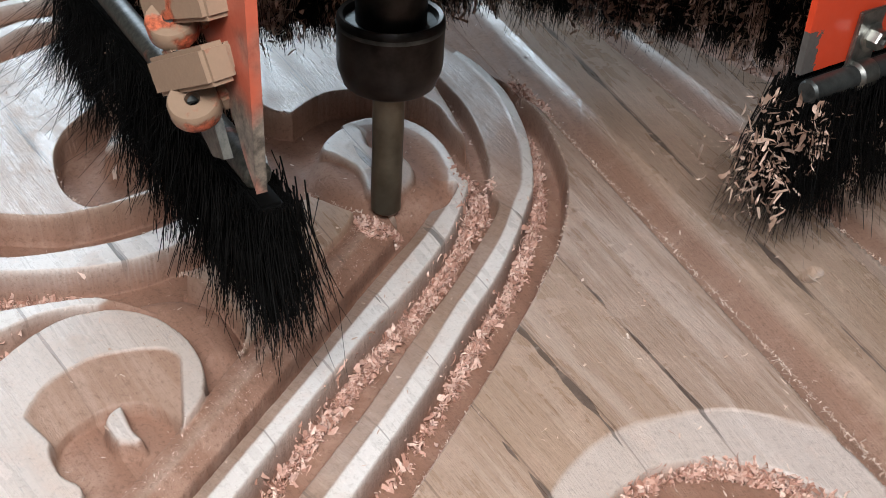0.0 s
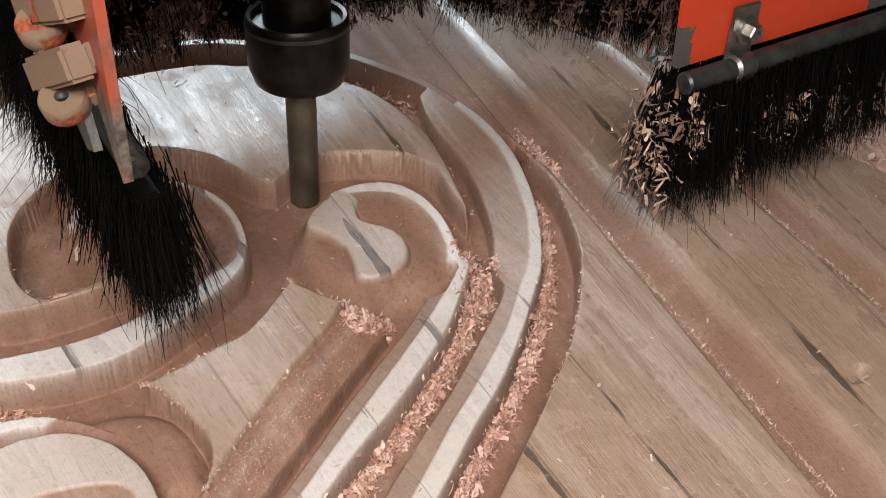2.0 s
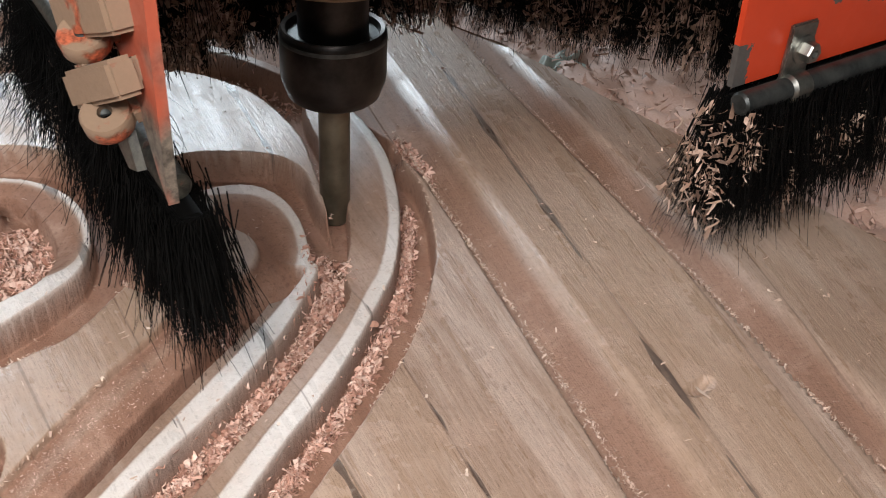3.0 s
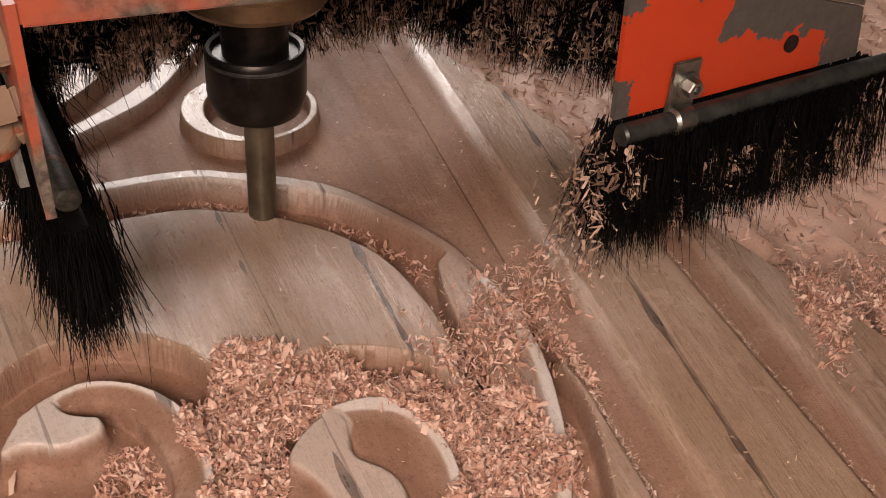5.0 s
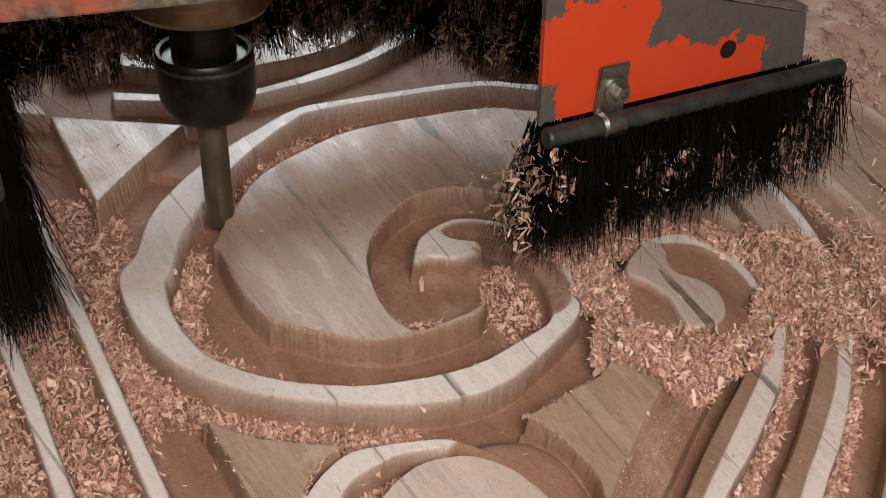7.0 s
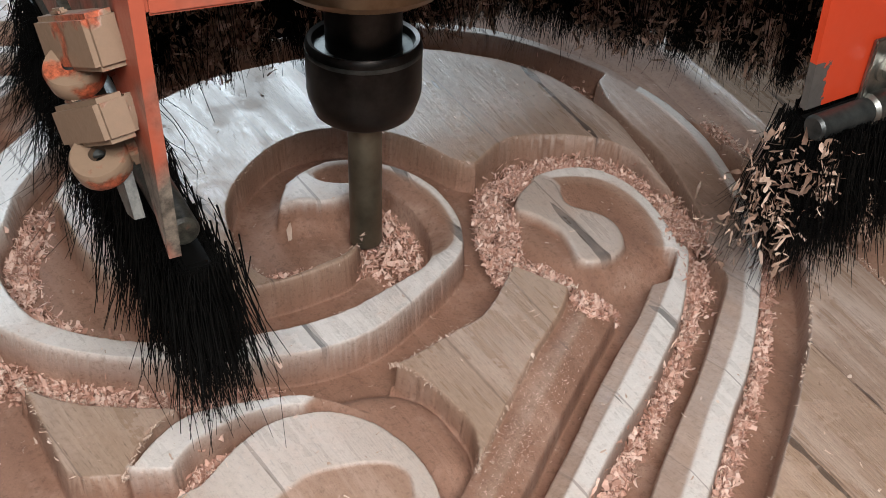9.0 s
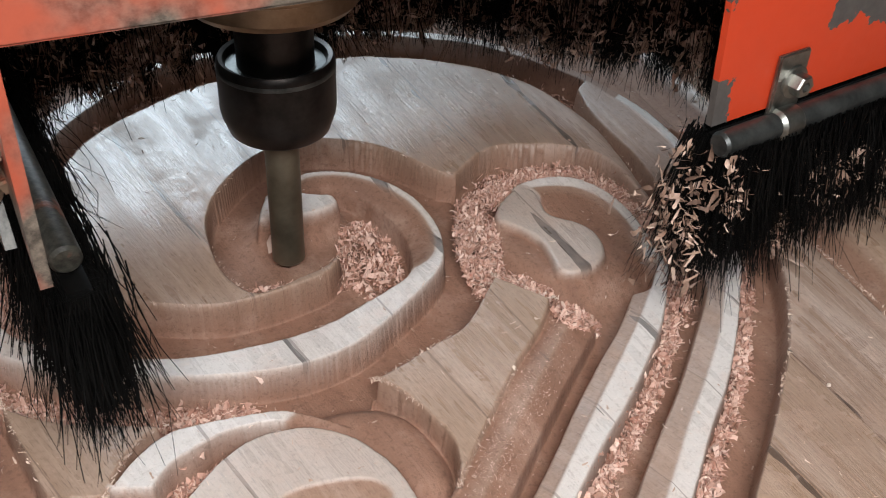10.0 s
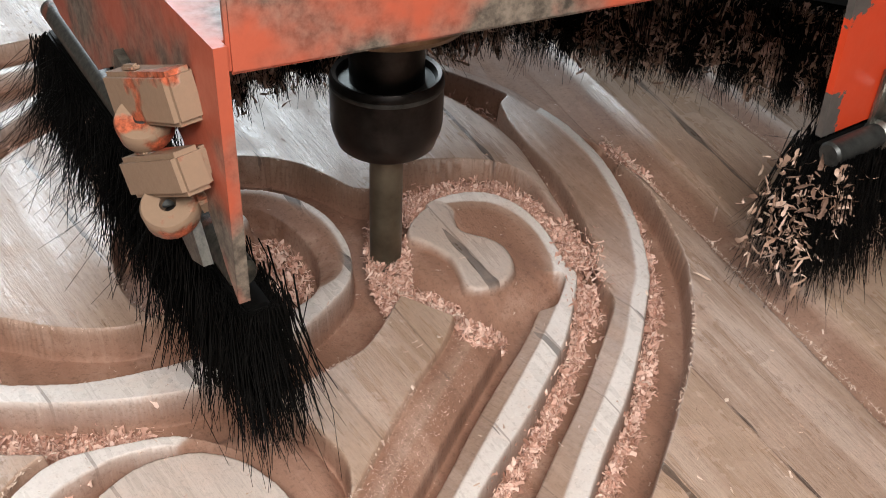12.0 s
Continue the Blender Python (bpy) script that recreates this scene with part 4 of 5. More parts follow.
def make_shavings():
    rng = np.random.default_rng(11)
    beds = [
        along(rng, ARC_INNER_TOP, 4200, 1, 0.0036, 0.0021, 0.0, 0.47, 0.005),
        along(rng, ARC_OUTER_TOP, 3600, 1, 0.0038, 0.0019, 0.0, 0.75, 0.005),
        along(rng, RIM_NEAR, 5200, 1, 0.012, 0.005, 0.3, 1.0, 0.004) + along(rng, RIM_NEAR, 1900, 0, 0.007, 0.004, 0.15, 0.72),
        along(rng, RIM_FAR, 1900, 0, 0.012, 0.005, 0.45, 1.0) + along(rng, RIM_FAR, 250, 0, 0.010, 0.004, 0.0, 0.3),
        blob(rng, -0.150, 0.026, 0.015, 0.034, 900, 20, 0.004) + blob(rng, -0.185, -0.002, 0.03, 0.008, 350, 15, 0.003),
        along(rng, ARC_INNER_TOP, 900, 1, 0.006, 0.004, 0.44, 0.62, 0.005) + blob(rng, -0.07, -0.004, 0.026, 0.006, 500, -20, 0.005),
        blob(rng, -0.052, -0.016, 0.014, 0.010, 700, 60, 0.004),
        along(rng, RING_LOW, 1300, 0, 0.005, 0.0022, 0.0, 0.7, 0.005),
        [p for p in blob(rng, -0.36, -0.10, 0.085, 0.055, 9500, -50, 0.005) + blob(rng, -0.40, 0.03, 0.05, 0.03, 1800, -50, 0.004) if ground_z(p[0], p[1]) < -0.005],
        along(rng, RING_RIGHT, 1500, 0, 0.0025, 0.0014, 0.0, 1.0, 0.004),
        blob(rng, 0.005, 0.118, 0.006, 0.06, 700, 14, 0.003) + blob(rng, 0.030, 0.135, 0.004, 0.03, 260, 25, 0.003),
    ]
    for k, spots in enumerate(beds):
        if k not in (5, 6):
            spots = [p for p in spots if ground_z(p[0], p[1]) < -0.0045]
        v, f = flakes(rng, spots, (0.0012, 0.0080), 0.001, 4.2, 0.85)
        tagged(raw("wood_shavings", v, f, CHIP), "curled pinkish wood shavings lying in the carved grooves", "shavings", kind="stuff")
    # fine fuzz on the round stem
    v, f = flakes(rng, along(rng, STEM_LEFT, 3000, 1, -0.001, 0.0045, 0.0, 1.0, 0.0005, 0.6), (0.0004, 0.0016), 0.0005, 2.4, 0.5)
    tagged(raw("stem_fuzz", v, f, CHIP_HEAP), "fine pink fuzz clinging to the rounded stem", "wood fibre", kind="stuff")
    # loose strays and crumbs on the flat faces
    spots = []
    for _ in range(2600):
        x, y = rng.uniform(-0.42, 0.30), rng.uniform(-0.2, 0.40)
        spots.append((x, y, ground_z(x, y)))
    s = np.array(LINE_A)
    for _ in range(420):
        p = s[0] + (s[1] - s[0]) * rng.uniform(-0.1, 1.1) + rng.normal(0, 0.0025, 2) + (0.003, 0.001)
        spots.append((p[0], p[1], ground_z(*p)))
    v, f = flakes(rng, spots, (0.0006, 0.0036), 0.0006, 1.8, 0.35)
    tagged(raw("wood_crumbs", v, f, CHIP_PALE), "pale crumbs of wood strewn over the panel", "shavings", kind="stuff")
    # torn fibres along the cut edges
    spots = []
    for loop in (PLATE_FAR + PLATE_NEAR, CELL_MID, CELL_LEFT, FIELD_EDGE):
        line = smooth_line(loop, loop is not FIELD_EDGE, 40)
        for k in rng.integers(0, len(line), 520):
            if math.sin(k * 0.031) + rng.normal(0, 0.6) > 0.1:
                x, y = line[k] + rng.normal(0, 0.0004, 2)
                spots.append((x, y, -0.0003))
    for line in (LINE_A, LINE_B):
        p, q = np.array(line)
        for _ in range(900):
            x, y = p + (q - p) * rng.uniform(-0.3, 1.25) + rng.normal(0, 0.0005, 2)
            spots.append((x, y, -0.0002))
    v, f = flakes(rng, spots, (0.0010, 0.0030), 0.0006, 1.5, 0.5)
    tagged(raw("torn_fibre", v, f, CHIP_PALE), "fuzzy torn wood fibres along the carved edges", "wood fibre", kind="stuff")
    # heaped waste on the bed past the end of the panel
    n = 150
    grid, faces = [], []
    hump = np.random.default_rng(4).normal(size=(n + 1, n + 1))
    hump = blur(hump, 1.2) * 0.006 + blur(hump, 4) * 0.030
    for i in range(n + 1):
        for j in range(n + 1):
            s, d = -0.15 + 0.85 * i / n, 0.003 + 0.42 * j / n
            x = EDGE[0][0] + s * 0.672 + d * 0.741
            y = EDGE[0][1] - s * 0.741 + d * 0.672
            grid.append((x, y, min(-0.024 + 0.06 * d + hump[i, j], 0.006) if d > 0.012 else -0.036))
    faces = [(i * (n + 1) + j, (i + 1) * (n + 1) + j, (i + 1) * (n + 1) + j + 1, i * (n + 1) + j + 1) for i in range(n) for j in range(n)]
    spots = []
    for _ in range(9000):
        x, y, z = grid[rng.integers(len(grid))]
        spots.append((x + rng.uniform(-0.003, 0.003), y + rng.uniform(-0.003, 0.003), z + 0.001))
    v, f = flakes(rng, spots, (0.004, 0.010), 0.003)
    k = len(grid)
    faces += [tuple(q + k for q in face) for face in f]
    tagged(raw("waste_heap", grid + [tuple(p) for p in v], faces, CHIP_HEAP, smooth=True), "thick drift of reddish shavings beside the panel", "shavings", kind="stuff")
    # crumpled foil half buried in it
    n = 46
    rng2 = np.random.default_rng(9)
    fold = blur(rng2.normal(size=(n + 1, n + 1)), 2.0) * 0.020
    verts = []
    for i in range(n + 1):
        for j in range(n + 1):
            u, w = i / n - 0.5, j / n - 0.5
            verts.append((0.116 + 0.060 * u + 0.03 * w + fold[j, i] * 0.4, 0.306 + 0.005 * u + 0.085 * w, -0.018 + fold[i, j] - 0.05 * (u * u + w * w)))
    faces = [(i * (n + 1) + j, (i + 1) * (n + 1) + j, (i + 1) * (n + 1) + j + 1, i * (n + 1) + j + 1) for i in range(n) for j in range(n)]
    foil = raw("crumpled_foil", verts, faces, FOIL)
    sol = foil.modifiers.new("thickness", "SOLIDIFY")
    sol.thickness = 0.0008
    tagged(foil, "crumpled grey-green plastic foil half buried in shavings", "plastic foil")
    # splinter standing in the torn knot
    v, f = flakes(rng, [(0.161, -0.043, 0.0), (0.158, -0.046, 0.0005)], (0.007, 0.009), 0.001, 0.8, 0.5)
    tagged(raw("splinter", v, f, CHIP_PALE), "pale splinter standing in a torn knot", "splinter")


make_shavings()


def in_drift(x, y):
    """Whether a spot lies under the drift that gathers round the right-hand volute."""
    ex, ey = x + 0.060, y - 0.046
    r, a = math.hypot(ex, ey), math.atan2(ey, ex)
    return 0.041 + 0.003 * math.sin(5 * a) < r < 0.074 + 0.016 * math.sin(3 * a + 0.4) + 0.006 * math.sin(11 * a)


def make_drift():
    """The loose drift that the brushes push over the scroll and away again."""
    rng = np.random.default_rng(5)
    spots = []
    while len(spots) < 19000:
        x, y = rng.uniform(-0.16, 0.04), rng.uniform(-0.06, 0.15)
        if in_drift(x, y):
            spots.append((x, y, max(ground_z(x, y), -0.009) + rng.uniform(0, 0.007)))
    v, f = flakes(rng, spots, (0.0014, 0.0088), 0.001, 4.0, 0.85)
    return tagged(raw("shavings_drift", v, f, CHIP), "loose drift of pink shavings pushed along by the brushes", "shavings", kind="stuff")


def make_spread():
    """The looser tail of the drift that lands on the border under the right-hand brush."""
    rng = np.random.default_rng(6)
    spots = []
    while len(spots) < 8500:
        u, v = rng.beta(1.1, 1.9), rng.normal(0, 0.4)
        x, y = 0.005 + 0.15 * u, 0.045 + 0.045 * v * (1 + 0.6 * u) + 0.03 * u
        if -0.04 < y < 0.14:
            spots.append((x, y, max(ground_z(x, y), -0.009) + 0.005 * (1 - u) * rng.uniform()))
    v, f = flakes(rng, spots, (0.0014, 0.0085), 0.001, 2.2, 0.6)
    return tagged(raw("shavings_spread", v, f, CHIP), "thin tail of pink shavings strewn over the plain border", "shavings", kind="stuff")


def make_plume():
    """Shavings flung from the cutter against the near end of the brush."""
    rng = np.random.default_rng(7)
    spots = []
    for _ in range(2200):
        t = rng.beta(1.1, 1.7)
        x, y = -0.03 + 0.055 * t + rng.normal(0, 0.014), 0.10 + 0.12 * t + rng.normal(0, 0.013)
        spots.append((x, y, max(ground_z(x, y), -0.010) + rng.uniform(0, 0.004) * (1 - t) + 0.016 * max(0, rng.normal(0, 0.6)) * t))
    v, f = flakes(rng, spots, (0.0016, 0.0075), 0.0015, 2.4, 0.9)
    return tagged(raw("shavings_plume", v, f, CHIP), "plume of pale shavings flung against the brush", "shavings", kind="stuff")


def make_fill():
    """Fine shavings that stay behind in the channel round the right-hand volute."""
    rng = np.random.default_rng(12)
    spots = along(rng, ARC_INNER_TOP, 9500, 1, 0.010, 0.005, 0.60, 1.0, 0.008, 0.9) + blob(rng, -0.098, 0.035, 0.011, 0.042, 2300, 10, 0.007) + blob(rng, -0.078, 0.004, 0.020, 0.007, 900, -25, 0.005)
    spots = [(x, y, max(z, -0.0125 + 0.005 * rng.uniform())) for x, y, z in spots if z < -0.004]
    v, f = flakes(rng, spots, (0.0012, 0.0066), 0.001, 3.6, 0.8)
    return tagged(raw("shavings_fill", v, f, CHIP), "fine reddish shavings filling the channel round a volute", "shavings", kind="stuff")


drift, spread, plume, fill = make_drift(), make_spread(), make_plume(), make_fill()
flyers = []


def make_flyers():
    """A few big shavings flung off the cutter."""
    rng = np.random.default_rng(8)
    for n in (0.016, 0.012, 0.009):
        v, f = flakes(rng, [(0, 0, 0)], (n, n), 0, 1.0)
        flyers.append(tagged(raw("flying_shaving", v, f, CHIP_PALE), "single pale shaving flung into the air", "shaving", group="flying shavings"))


make_flyers()

# ---- the router head and its brush skirt; its origin sits at the lip of the collet nut ----
AXIS = Matrix.Translation((0.0, 0.0145, 0.0))
head = tagged(new("router_head"), "router spindle with red dust hood and black brush skirt", "router head")


def spindle():
    bm = bmesh.new()
    lathe(bm, [(0.0165, -0.010), (0.0165, 0.030)], 48, AXIS)
    part("spindle_shaft", bm, STEEL_DARK, head, "dark oiled spindle shaft", True)
    bm = bmesh.new()
    lathe(bm, [(0.0205, -0.006), (0.0222, -0.0015), (0.0240, -0.0008), (0.0250, -0.0025), (0.0252, -0.0045), (0.0252, -0.024), (0.0246, -0.0275), (0.0222, -0.0345), (0.0205, -0.0360), (0.010, -0.0362)], 72, AXIS)
    nut = part("collet_nut", bm, STEEL_DARK, head, "round black collet nut with bright worn rim", True)
    bm = bmesh.new()
    lathe(bm, [(0.02525, -0.0044), (0.0254, -0.0050), (0.0254, -0.0057), (0.02525, -0.0064)], 72, AXIS)
    part("nut_rim", bm, STEEL, nut, "thin bright edge of the nut", True)
    bm = bmesh.new()
    lathe(bm, [(0.0066, -0.1085), (0.0078, -0.1070), (0.0078, -0.0340), (0.0070, -0.030)], 40, AXIS)
    part("router_bit", bm, BIT_STEEL, head, "straight router bit blurred by its spin", True)
    bm = bmesh.new()
    lathe(bm, [(0.020, 0.0235), (0.034, 0.0235), (0.0365, 0.0265), (0.0365, 0.034), (0.041, 0.036), (0.041, 0.090)], 64, AXIS)
    part("spindle_nose", bm, BRASS, head, "tarnished tan spindle nose above the nut", True)


def bristle_row(name, p, q, drop, count, splay, seed, end_flare=True, thick=0.009, clog=0, z=-0.004, chip_lo=0.25, pad_lo=0.02, frizz=0, frizz_lo=0.0, chip=(0.0015, 0.0062)):
    """A strip brush between two points: its bristles, each a thin tapered three-sided hair, and clogged shavings."""
    rng = np.random.default_rng(seed)
    p, q = np.array(p, float), np.array(q, float)
    d = (q - p) / np.linalg.norm(q - p)
    side_way = np.array([d[1], -d[0]])
    verts, faces = [], []

    def hair(f, o, length, lean_u, lean_s, r, wob):
        base = np.array([*(p + (q - p) * f + side_way * o), z])
        k = len(verts)
        for s in range(4):
            t = s / 3
            c = base + np.array([*(d * lean_u * t ** 1.4 + side_way * lean_s * t ** 1.4), -length * t])
            c[:2] += wob * math.sin(t * 3.1)
            w = r * (1 - 0.6 * t)
            for a in (0.0, 2.1, 4.2):
                verts.append((c[0] + w * math.cos(a), c[1] + w * math.sin(a), c[2]))
        for s in range(3):
            for a in range(3):
                b = (a + 1) % 3
                faces.append((k + 3 * s + a, k + 3 * s + b, k + 3 * s + 3 + b, k + 3 * s + 3 + a))

    tuft = rng.normal(0, 1, (int(np.linalg.norm(q - p) / 0.004) + 2, 3))
    for _ in range(count):
        f = rng.uniform(0, 1)
        lock = tuft[int(f * (len(tuft) - 1))]
        o = rng.normal(0, thick * 0.45)
        flare = (max(0, 0.07 - f) - max(0, f - 0.93)) * -0.26 * rng.uniform(0.1, 1.0) if end_flare else 0
        hair(f, o, drop * (rng.uniform(0.74, 1.04) + 0.035 * lock[2]), flare + rng.normal(0, splay * 0.4) + lock[0] * splay * 0.9, o * 0.6 + rng.normal(0, splay * 0.7) + lock[1] * splay * 0.7, rng.uniform(0.00022, 0.00042), rng.normal(0, 0.0020, 2))
    for _ in range(count // 14):
        f = rng.choice([rng.uniform(0, 0.08), rng.uniform(0, 1)])
        hair(f, rng.normal(0, thick * 0.5), drop * rng.uniform(0.8, 1.2), rng.normal(-0.006 if f < 0.08 else 0, 0.009), rng.normal(0, splay * 2.4), 0.00022, rng.normal(0, 0.003, 2))
    for _ in range(frizz):   # worn, bent hairs standing off both sides
        f = frizz_lo + (1 - frizz_lo) * rng.uniform() ** 0.8
        k = (f - frizz_lo) / (1 - frizz_lo)
        hair(f, rng.normal(0, thick * 0.6), drop * rng.uniform(0.35, 0.95), rng.normal(0, 0.006), rng.normal(-0.006, 0.010 + 0.010 * k), 0.00026, rng.normal(0, 0.0045, 2))
    brush = raw(name, verts, faces, BRISTLE, head, "black nylon strip brush with frayed tips", True)
    # solid black core added inside the hairs so that no light passes
    bm = bmesh.new()
    m = Matrix.Translation((p[0], p[1], 0)) @ pose(0, 0, 0, 0, 0, math.degrees(math.atan2(d[1], d[0])))
    box(bm, 0.002, -thick * 0.42, z - drop * 0.74, np.linalg.norm(q - p) - 0.002, thick * 0.42, z + 0.001, m, 0.001)
    part("light_block_core", bm, BRISTLE, brush)
    if clog:
        spots = []
        pads = rng.uniform(pad_lo, 0.98, max(4, clog // 85))
        deep = rng.uniform(chip_lo, 0.85, len(pads))
        for _ in range(clog):
            k = rng.integers(len(pads))
            f = float(np.clip(pads[k] + rng.normal(0, 0.016), 0, 1))
            t = float(np.clip(deep[k] + rng.normal(0, 0.13), 0.05, 1.0))
            x, y = p + (q - p) * f + side_way * (thick * (0.75 + 0.45 * t + rng.uniform(-0.2, 0.2)) * (1 if rng.uniform() < 0.75 else -1))
            spots.append((x, y, z - drop * t))
        if name == "right_brush":
            for _ in range(400):   # the matted near end
                t = rng.beta(1.6, 1.8)
                x, y = p - d * (rng.normal(0.002, 0.006) + 0.016 * t) + side_way * rng.normal(0, 0.010)
                spots.append((x, y, z - drop * t))
        v, fc = flakes(rng, spots, chip, 0.001, 1.8, 1.2)
        tagged(raw("caught_waste", v, fc, CHIP_DUSTY, brush, "pale shavings caught in the bristles"), kind="stuff")
    return brush


U_DEG = 37.0
UX, UY = math.cos(radians(U_DEG)), math.sin(radians(U_DEG))
RIGHT_A, RIGHT_B = (0.176, -0.031), (0.176 + 0.186 * UX, -0.031 + 0.186 * UY)
LEFT_A, LEFT_B = (-0.025, -0.148), (-0.156, 0.046)


def hood():
    right = Matrix.Translation((*RIGHT_A, 0)) @ pose(0, 0, 0, 0, 0, U_DEG)
    bm = bmesh.new()
    extrude(bm, [(-0.002, 0.003), (0.162, 0.003), (0.159, 0.016), (0.155, 0.031), (0.047, 0.0595), (0.020, 0.066), (-0.007, 0.0745)], 0.003, right)
    plate = part("side_plate", bm, RED, head, "bright red painted side plate flaking to grey steel")
    # roof folded back from the plate's upper edge, rising to the cover
    bm = bmesh.new()
    edge = [(-0.007, 0.0755), (0.020, 0.067), (0.047, 0.0605), (0.155, 0.032)]
    for (xa, za), (xb, zb) in zip(edge, edge[1:]):
        lo = [right @ Vector(p) for p in ((xa, 0.0, za), (xb, 0.0, zb), (xb - 0.030, 0.085, zb + 0.022), (xa - 0.030, 0.085, za + 0.012))]
        a = [bm.verts.new(p) for p in lo]
        b = [bm.verts.new(p + Vector((0, 0, 0.0025))) for p in lo]
        bm.faces.new(a[::-1])
        bm.faces.new(b)
        for i in range(4):
            bm.faces.new((a[i], a[(i + 1) % 4], b[(i + 1) % 4], b[i]))
    part("top_flange", bm, ROOF, plate, "bare grey folded roof with traces of red")
    bm = bmesh.new()
    lathe(bm, [(0.0045, -0.0006), (0.0045, 0.0006)], 24, right @ Matrix.Translation((0.1055, -0.0006, 0.0205)) @ pose(0, 0, 0, 90))
    part("bolt_hole", bm, STEEL_DARK, plate, "empty dark bolt hole")
    bm = bmesh.new()
    a, b = right @ Vector((-0.001, -0.0045, -0.003)), right @ Vector((0.188, -0.0045, -0.003))
    tube(bm, a, b, 0.0052)
    part("brush_rail", bm, STEEL, head, "round galvanised rail that holds the brush", True)
    # clip: strap over the rail, tab on the plate, hexagon socket bolt
    bm = bmesh.new()
    box(bm, 0.027, -0.0025, -0.002, 0.044, -0.0003, 0.026, right, 0.0007)
    tube(bm, right @ Vector((0.029, -0.0045, -0.003)), right @ Vector((0.042, -0.0045, -0.003)), 0.0066)
    clip = part("clip", bm, CHROME, head, "bent zinc clip strapping rail to plate", True)
    bolt = right @ Matrix.Translation((0.0372, -0.0025, 0.0135)) @ pose(0, 0, 0, 90)
    bm = bmesh.new()
    lathe(bm, [(0.0066, 0), (0.0066, 0.0011), (0.0060, 0.0013)], 32, bolt)
    part("washer", bm, CHROME, clip, "", True)
    bm = bmesh.new()
    lathe(bm, [(0.0047, 0.001), (0.0047, 0.0056), (0.0042, 0.0064), (0.0022, 0.0064), (0.0020, 0.0040)], 6, bolt)
    part("bolt", bm, CHROME, clip, "bright hexagon bolt")
    # cover with its front lip
    cov = Matrix.Translation((-0.024, -0.163, 0)) @ pose(0, 0, 0, 0, 0, 29.3)
    bm = bmesh.new()
    box(bm, 0.0, 0.0, 0.082, 0.232, 0.0035, 0.120, cov, 0.001)
    part("front_lip", bm, RED_WORN, head, "scuffed red front lip of the hood")
    bm = bmesh.new()
    outline = [(-0.026, -0.160), (0.176, -0.044), (0.190, 0.030), (0.16, 0.13), (0.06, 0.19), (-0.165, 0.045)]
    lo = [bm.verts.new((x, y, 0.0860)) for x, y in outline]
    hi = [bm.verts.new((x, y, 0.0900)) for x, y in outline]
    bm.faces.new(lo[::-1])
    bm.faces.new(hi)
    for i in range(6):
        bm.faces.new((lo[i], lo[(i + 1) % 6], hi[(i + 1) % 6], hi[i]))
    part("hood_top", bm, RED_WORN, head, "scuffed red steel top of the dust hood")
    # left wing: a tall plate whose lower edge runs to a point, with three lugs
    ang = math.degrees(math.atan2(LEFT_B[1] - LEFT_A[1], LEFT_B[0] - LEFT_A[0]))
    left = Matrix.Translation((-0.024, -0.163, 0)) @ pose(0, 0, 0, 0, 0, ang)
    bm = bmesh.new()
    extrude(bm, [(0.0, 0.013), (0.007, 0.020), (0.020, 0.038), (0.034, 0.050), (0.050, 0.057), (0.090, 0.048), (0.122, 0.032), (0.17, 0.034), (0.19, 0.040), (0.19, 0.090), (0.0, 0.090)], 0.0035, left)
    part("left_wing", bm, RED_WORN, head, "worn red side wing tapering to a point")
    # hinge plate that carries the lugs, a gap in front of the wing
    bm = bmesh.new()
    extrude(bm, [(0.012, 0.020), (0.021, 0.033), (0.035, 0.045), (0.050, 0.054), (0.075, 0.060), (0.078, 0.050), (0.060, 0.036), (0.036, 0.022), (0.022, 0.016)], 0.003, left @ Matrix.Translation((0, 0.0055, 0)))
    part("hinge_plate", bm, GRIME, head, "grimy dark hinge plate behind the lugs")
    return left


spindle()
LEFT = hood()


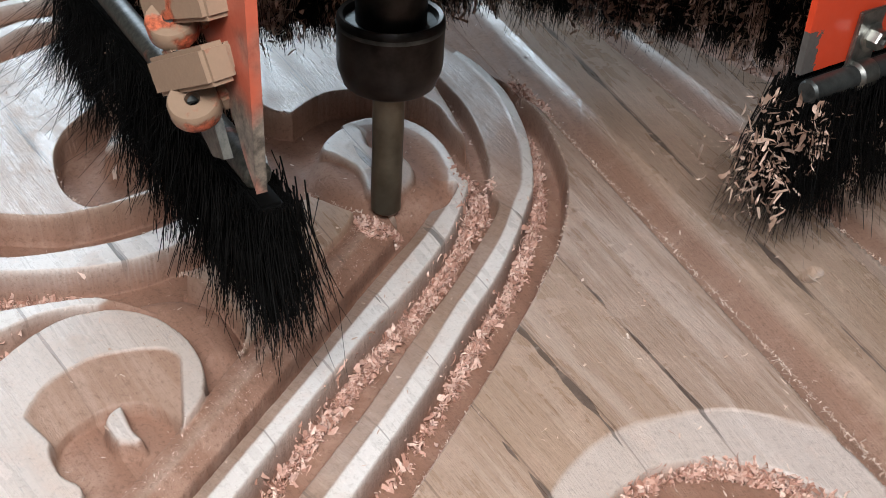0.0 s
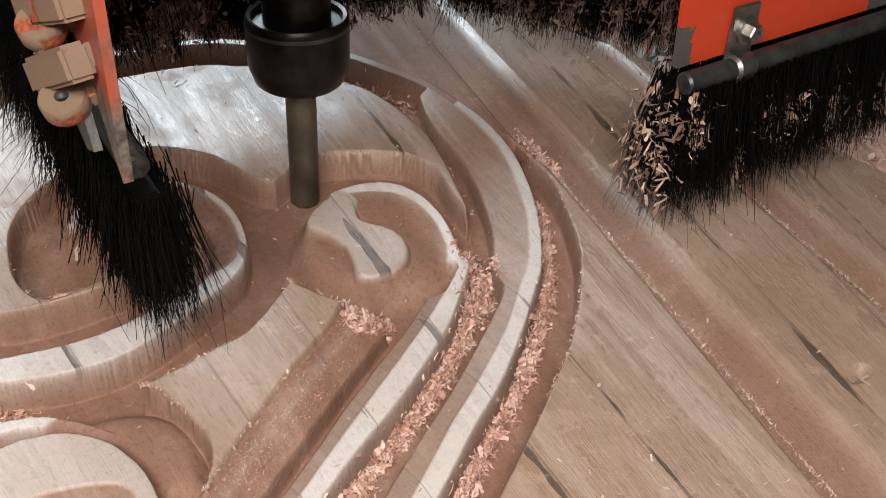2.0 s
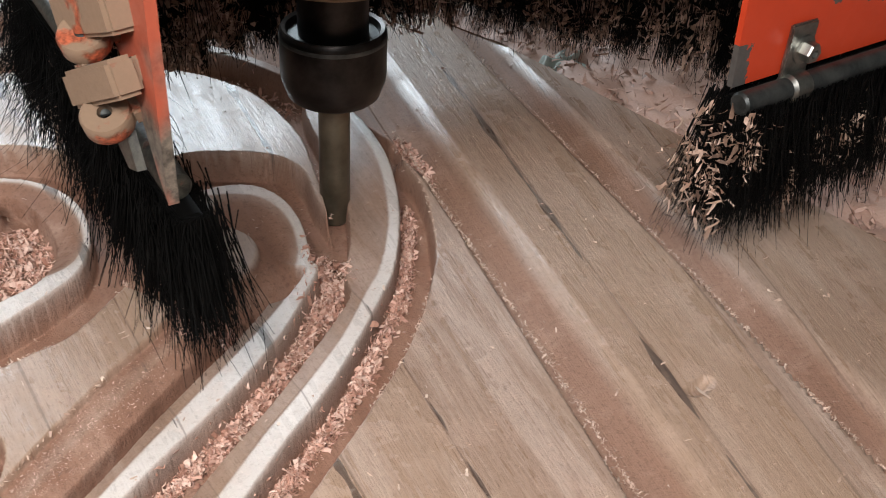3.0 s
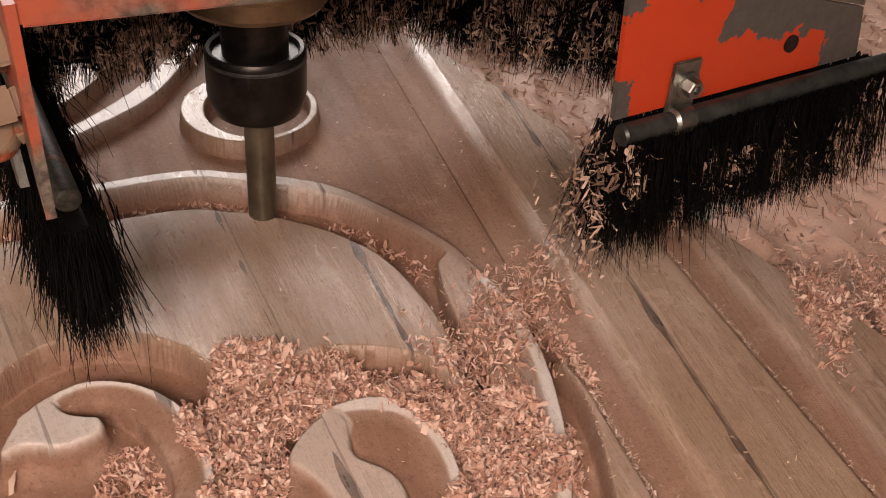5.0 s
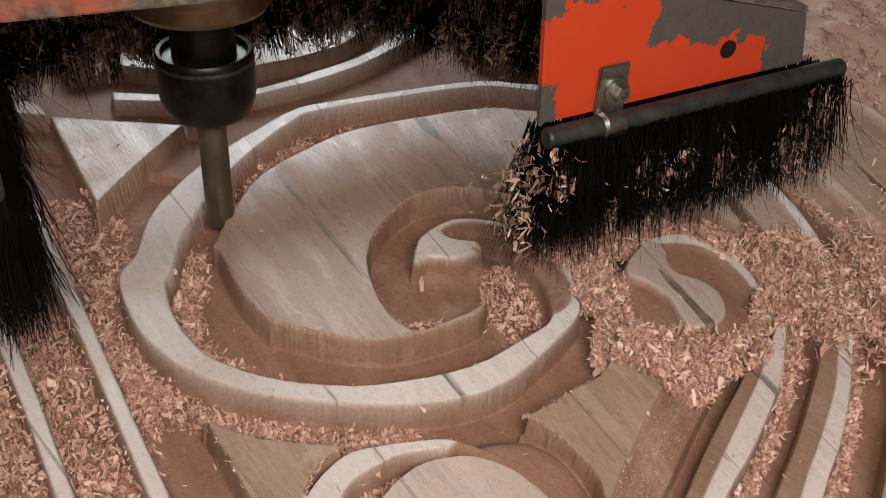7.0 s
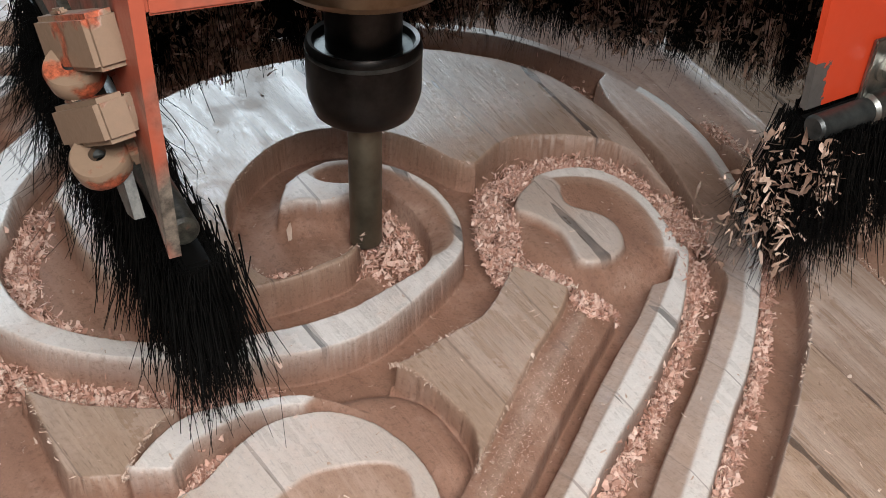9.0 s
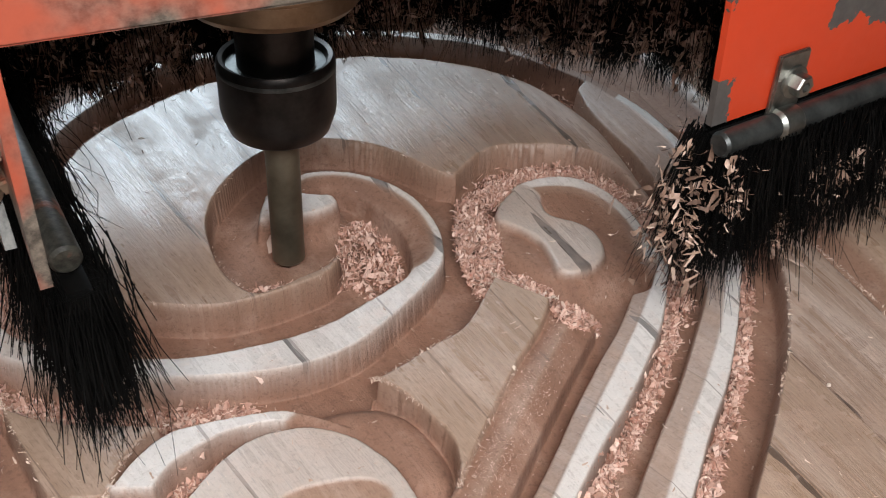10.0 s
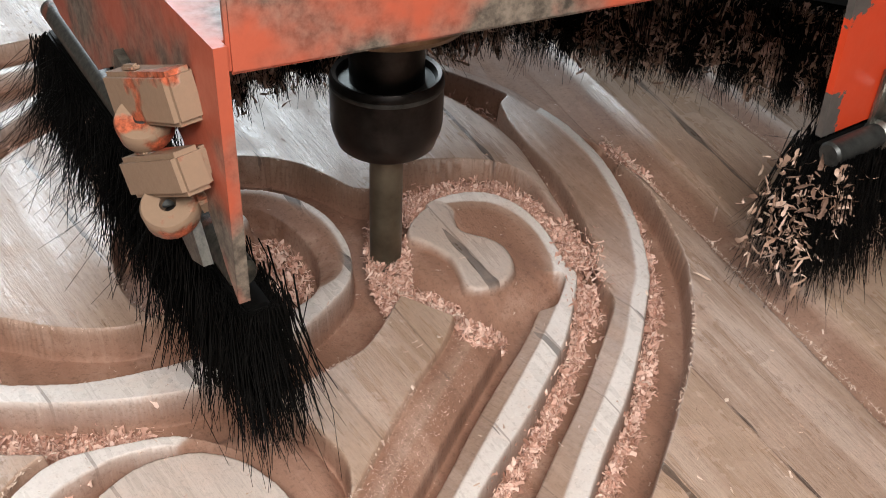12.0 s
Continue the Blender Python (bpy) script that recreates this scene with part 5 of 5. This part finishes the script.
def lugs():
    way = (Vector((*LEFT_B, 0)) - Vector((*LEFT_A, 0))).normalized()
    rail_a, rail_b = Vector((*LEFT_A, 0.002)) + way * 0.012, Vector((*LEFT_B, 0.006))
    bm = bmesh.new()
    tube(bm, rail_a, rail_b, 0.0050)
    part("brush_rail", bm, GRIME, head, "grimy round rail under the left wing", True)
    # two square blocks: the axis runs back along the wing and falls a little
    for p, q, tall in (((0.016, 0.0085, 0.0790), (0.050, 0.0160, 0.0660), 0.0145), ((0.011, 0.0105, 0.0590), (0.042, 0.0175, 0.0430), 0.0120)):
        p, q = Vector(p), Vector(q)
        x = (q - p).normalized()
        y = Vector((0, 0, 1)).cross(x).normalized()
        z = x.cross(y)
        m = LEFT @ Matrix.Translation(p) @ Matrix((x, y, z)).transposed().to_4x4()
        bm = bmesh.new()
        box(bm, 0.0, -0.0060, -tall, (q - p).length, 0.0035, 0.0, m, 0.0014)
        box(bm, 0.002, -0.0100, -tall * 0.8, 0.016, -0.0050, -0.001, m, 0.001)
        lug = part("lug", bm, RED_LUG, head, "dusty cream lug edged in red paint")
        bm = bmesh.new()
        box(bm, 0.020, -0.001, -0.0004, 0.027, 0.0015, 0.0016, m, 0.0006)
        part("weld_bead", bm, RED_LUG, lug)
    # two rings between and below them, with open eyes
    for c, r in (((0.034, 0.0130, 0.0560), 0.0078), ((0.0225, 0.0125, 0.0345), 0.0080)):
        m = LEFT @ Matrix.Translation(c) @ pose(0, 0, 0, -16, -24, 0)
        bm = bmesh.new()
        inner, outer = r * 0.30, r
        prof = [(inner, -0.0036), (outer * 0.92, -0.0036), (outer, -0.0026), (outer, 0.0026), (outer * 0.92, 0.0036), (inner, 0.0036)]
        rings = []
        for rr, zz in prof:
            rings.append([bm.verts.new(m @ Vector((rr * math.cos(2 * math.pi * i / 32), rr * math.sin(2 * math.pi * i / 32), zz))) for i in range(32)])
        for a, b in zip(rings, rings[1:] + rings[:1]):
            for i in range(32):
                bm.faces.new((a[i], a[(i + 1) % 32], b[(i + 1) % 32], b[i]))
        box(bm, -0.004, -0.0125, -0.0034, 0.005, -r * 0.85, 0.0034, m, 0.001)
        ring = part("ring_lug", bm, RED_LUG, head, "dusty cream ring lug with an open eye", True)
        bm = bmesh.new()
        lathe(bm, [(inner * 0.98, -0.0030), (inner * 0.98, -0.0018)], 24, m)
        part("lug_eye", bm, STEEL_DARK, ring, "dark bolt eye")
    # short pin joining them
    bm = bmesh.new()
    tube(bm, LEFT @ Vector((0.034, 0.0130, 0.060)), LEFT @ Vector((0.0260, 0.0125, 0.034)), 0.0030, 14)
    part("hinge_pin", bm, STEEL, head, "dull steel hinge pin", True)


lugs()
bristle_row("right_brush", RIGHT_A, RIGHT_B, 0.060, 6500, 0.0042, 21, thick=0.014, clog=1700, frizz=700, chip=(0.0014, 0.0085))
bristle_row("left_brush", LEFT_A, LEFT_B, 0.050, 5600, 0.0026, 22, thick=0.0105, clog=700, chip_lo=0.02, pad_lo=0.52, frizz=1500, frizz_lo=0.25)
bristle_row("rear_brush", (-0.150, 0.030), (0.070, 0.186), 0.049, 5200, 0.006, 23, thick=0.014, clog=5200, chip_lo=0.02, frizz=700, chip=(0.002, 0.0095))
bristle_row("far_brush", (0.075, 0.186), (0.300, 0.102), 0.060, 5600, 0.006, 24, thick=0.014, clog=4600, chip_lo=0.02, frizz=600, chip=(0.002, 0.0095))


def motions():
    walk(head, [(t, pose(x, y, z)) for t, x, y, z in HEAD])
    out = (0.60, 0.45, -0.012)
    walk(drift, [(0, pose(*out)), (3.2, pose(*out)), (4.6, pose(0.02, 0.015, 0.001)), (4.8, pose(0, 0, 0)), (7.7, pose(0, 0, 0)), (9.2, pose(*out)), (12, pose(*out))])
    walk(fill, [(0, pose(*out)), (3.2, pose(*out)), (4.6, pose(0.02, 0.015, 0.001)), (4.8, pose(0, 0, 0)), (12, pose(0, 0, 0))])
    walk(spread, [(0, pose(*out)), (3.2, pose(*out)), (4.7, pose(0.20, 0.19, 0.0)), (5.0, pose(0.14, 0.14, 0.0)), (5.4, pose(0.05, 0.05, 0.001)), (5.8, pose(0, 0, 0)), (7.7, pose(0, 0, 0)), (9.2, pose(*out)), (12, pose(*out))])
    walk(plume, [(0, pose(*out)), (3.2, pose(*out)), (4.6, pose(0.01, 0.01, 0.002)), (4.9, pose(0, 0, 0)), (5.3, pose(0.01, -0.01, 0)), (5.9, pose(0.05, -0.07, 0.001)), (7.7, pose(0.05, -0.07, 0.001)), (9.2, pose(*out)), (12, pose(*out))])
    # each shaving leaves the cutter, arcs over and settles
    walk(flyers[0], [(0, pose(-0.046, 0.0, -0.012)), (0.6, pose(-0.046, 0.0, -0.012)), (0.8, pose(-0.004, -0.20, 0.155, 40, 20, 60)), (1.0, pose(0.10, -0.34, 0.01, 80, 10, 90)), (12, pose(0.10, -0.34, 0.01, 80, 10, 90))])
    walk(flyers[1], [(0, pose(-0.20, 0.03, -0.012)), (10.3, pose(-0.20, 0.03, -0.012)), (10.5, pose(-0.080, 0.02, 0.09, 50, 20, 110)), (10.7, pose(0.05, 0.01, 0.002, 10, 10, 150)), (12, pose(0.05, 0.01, 0.002, 10, 10, 150))])
    walk(flyers[2], [(0, pose(-0.19, 0.19, 0.002)), (5.3, pose(-0.19, 0.19, 0.002)), (5.6, pose(0.0, 0.10, 0.05, 50, 20, 80)), (5.8, pose(0.05, 0.02, 0.004, 10, 0, 100)), (12, pose(0.05, 0.02, 0.004, 10, 0, 100))])


motions()
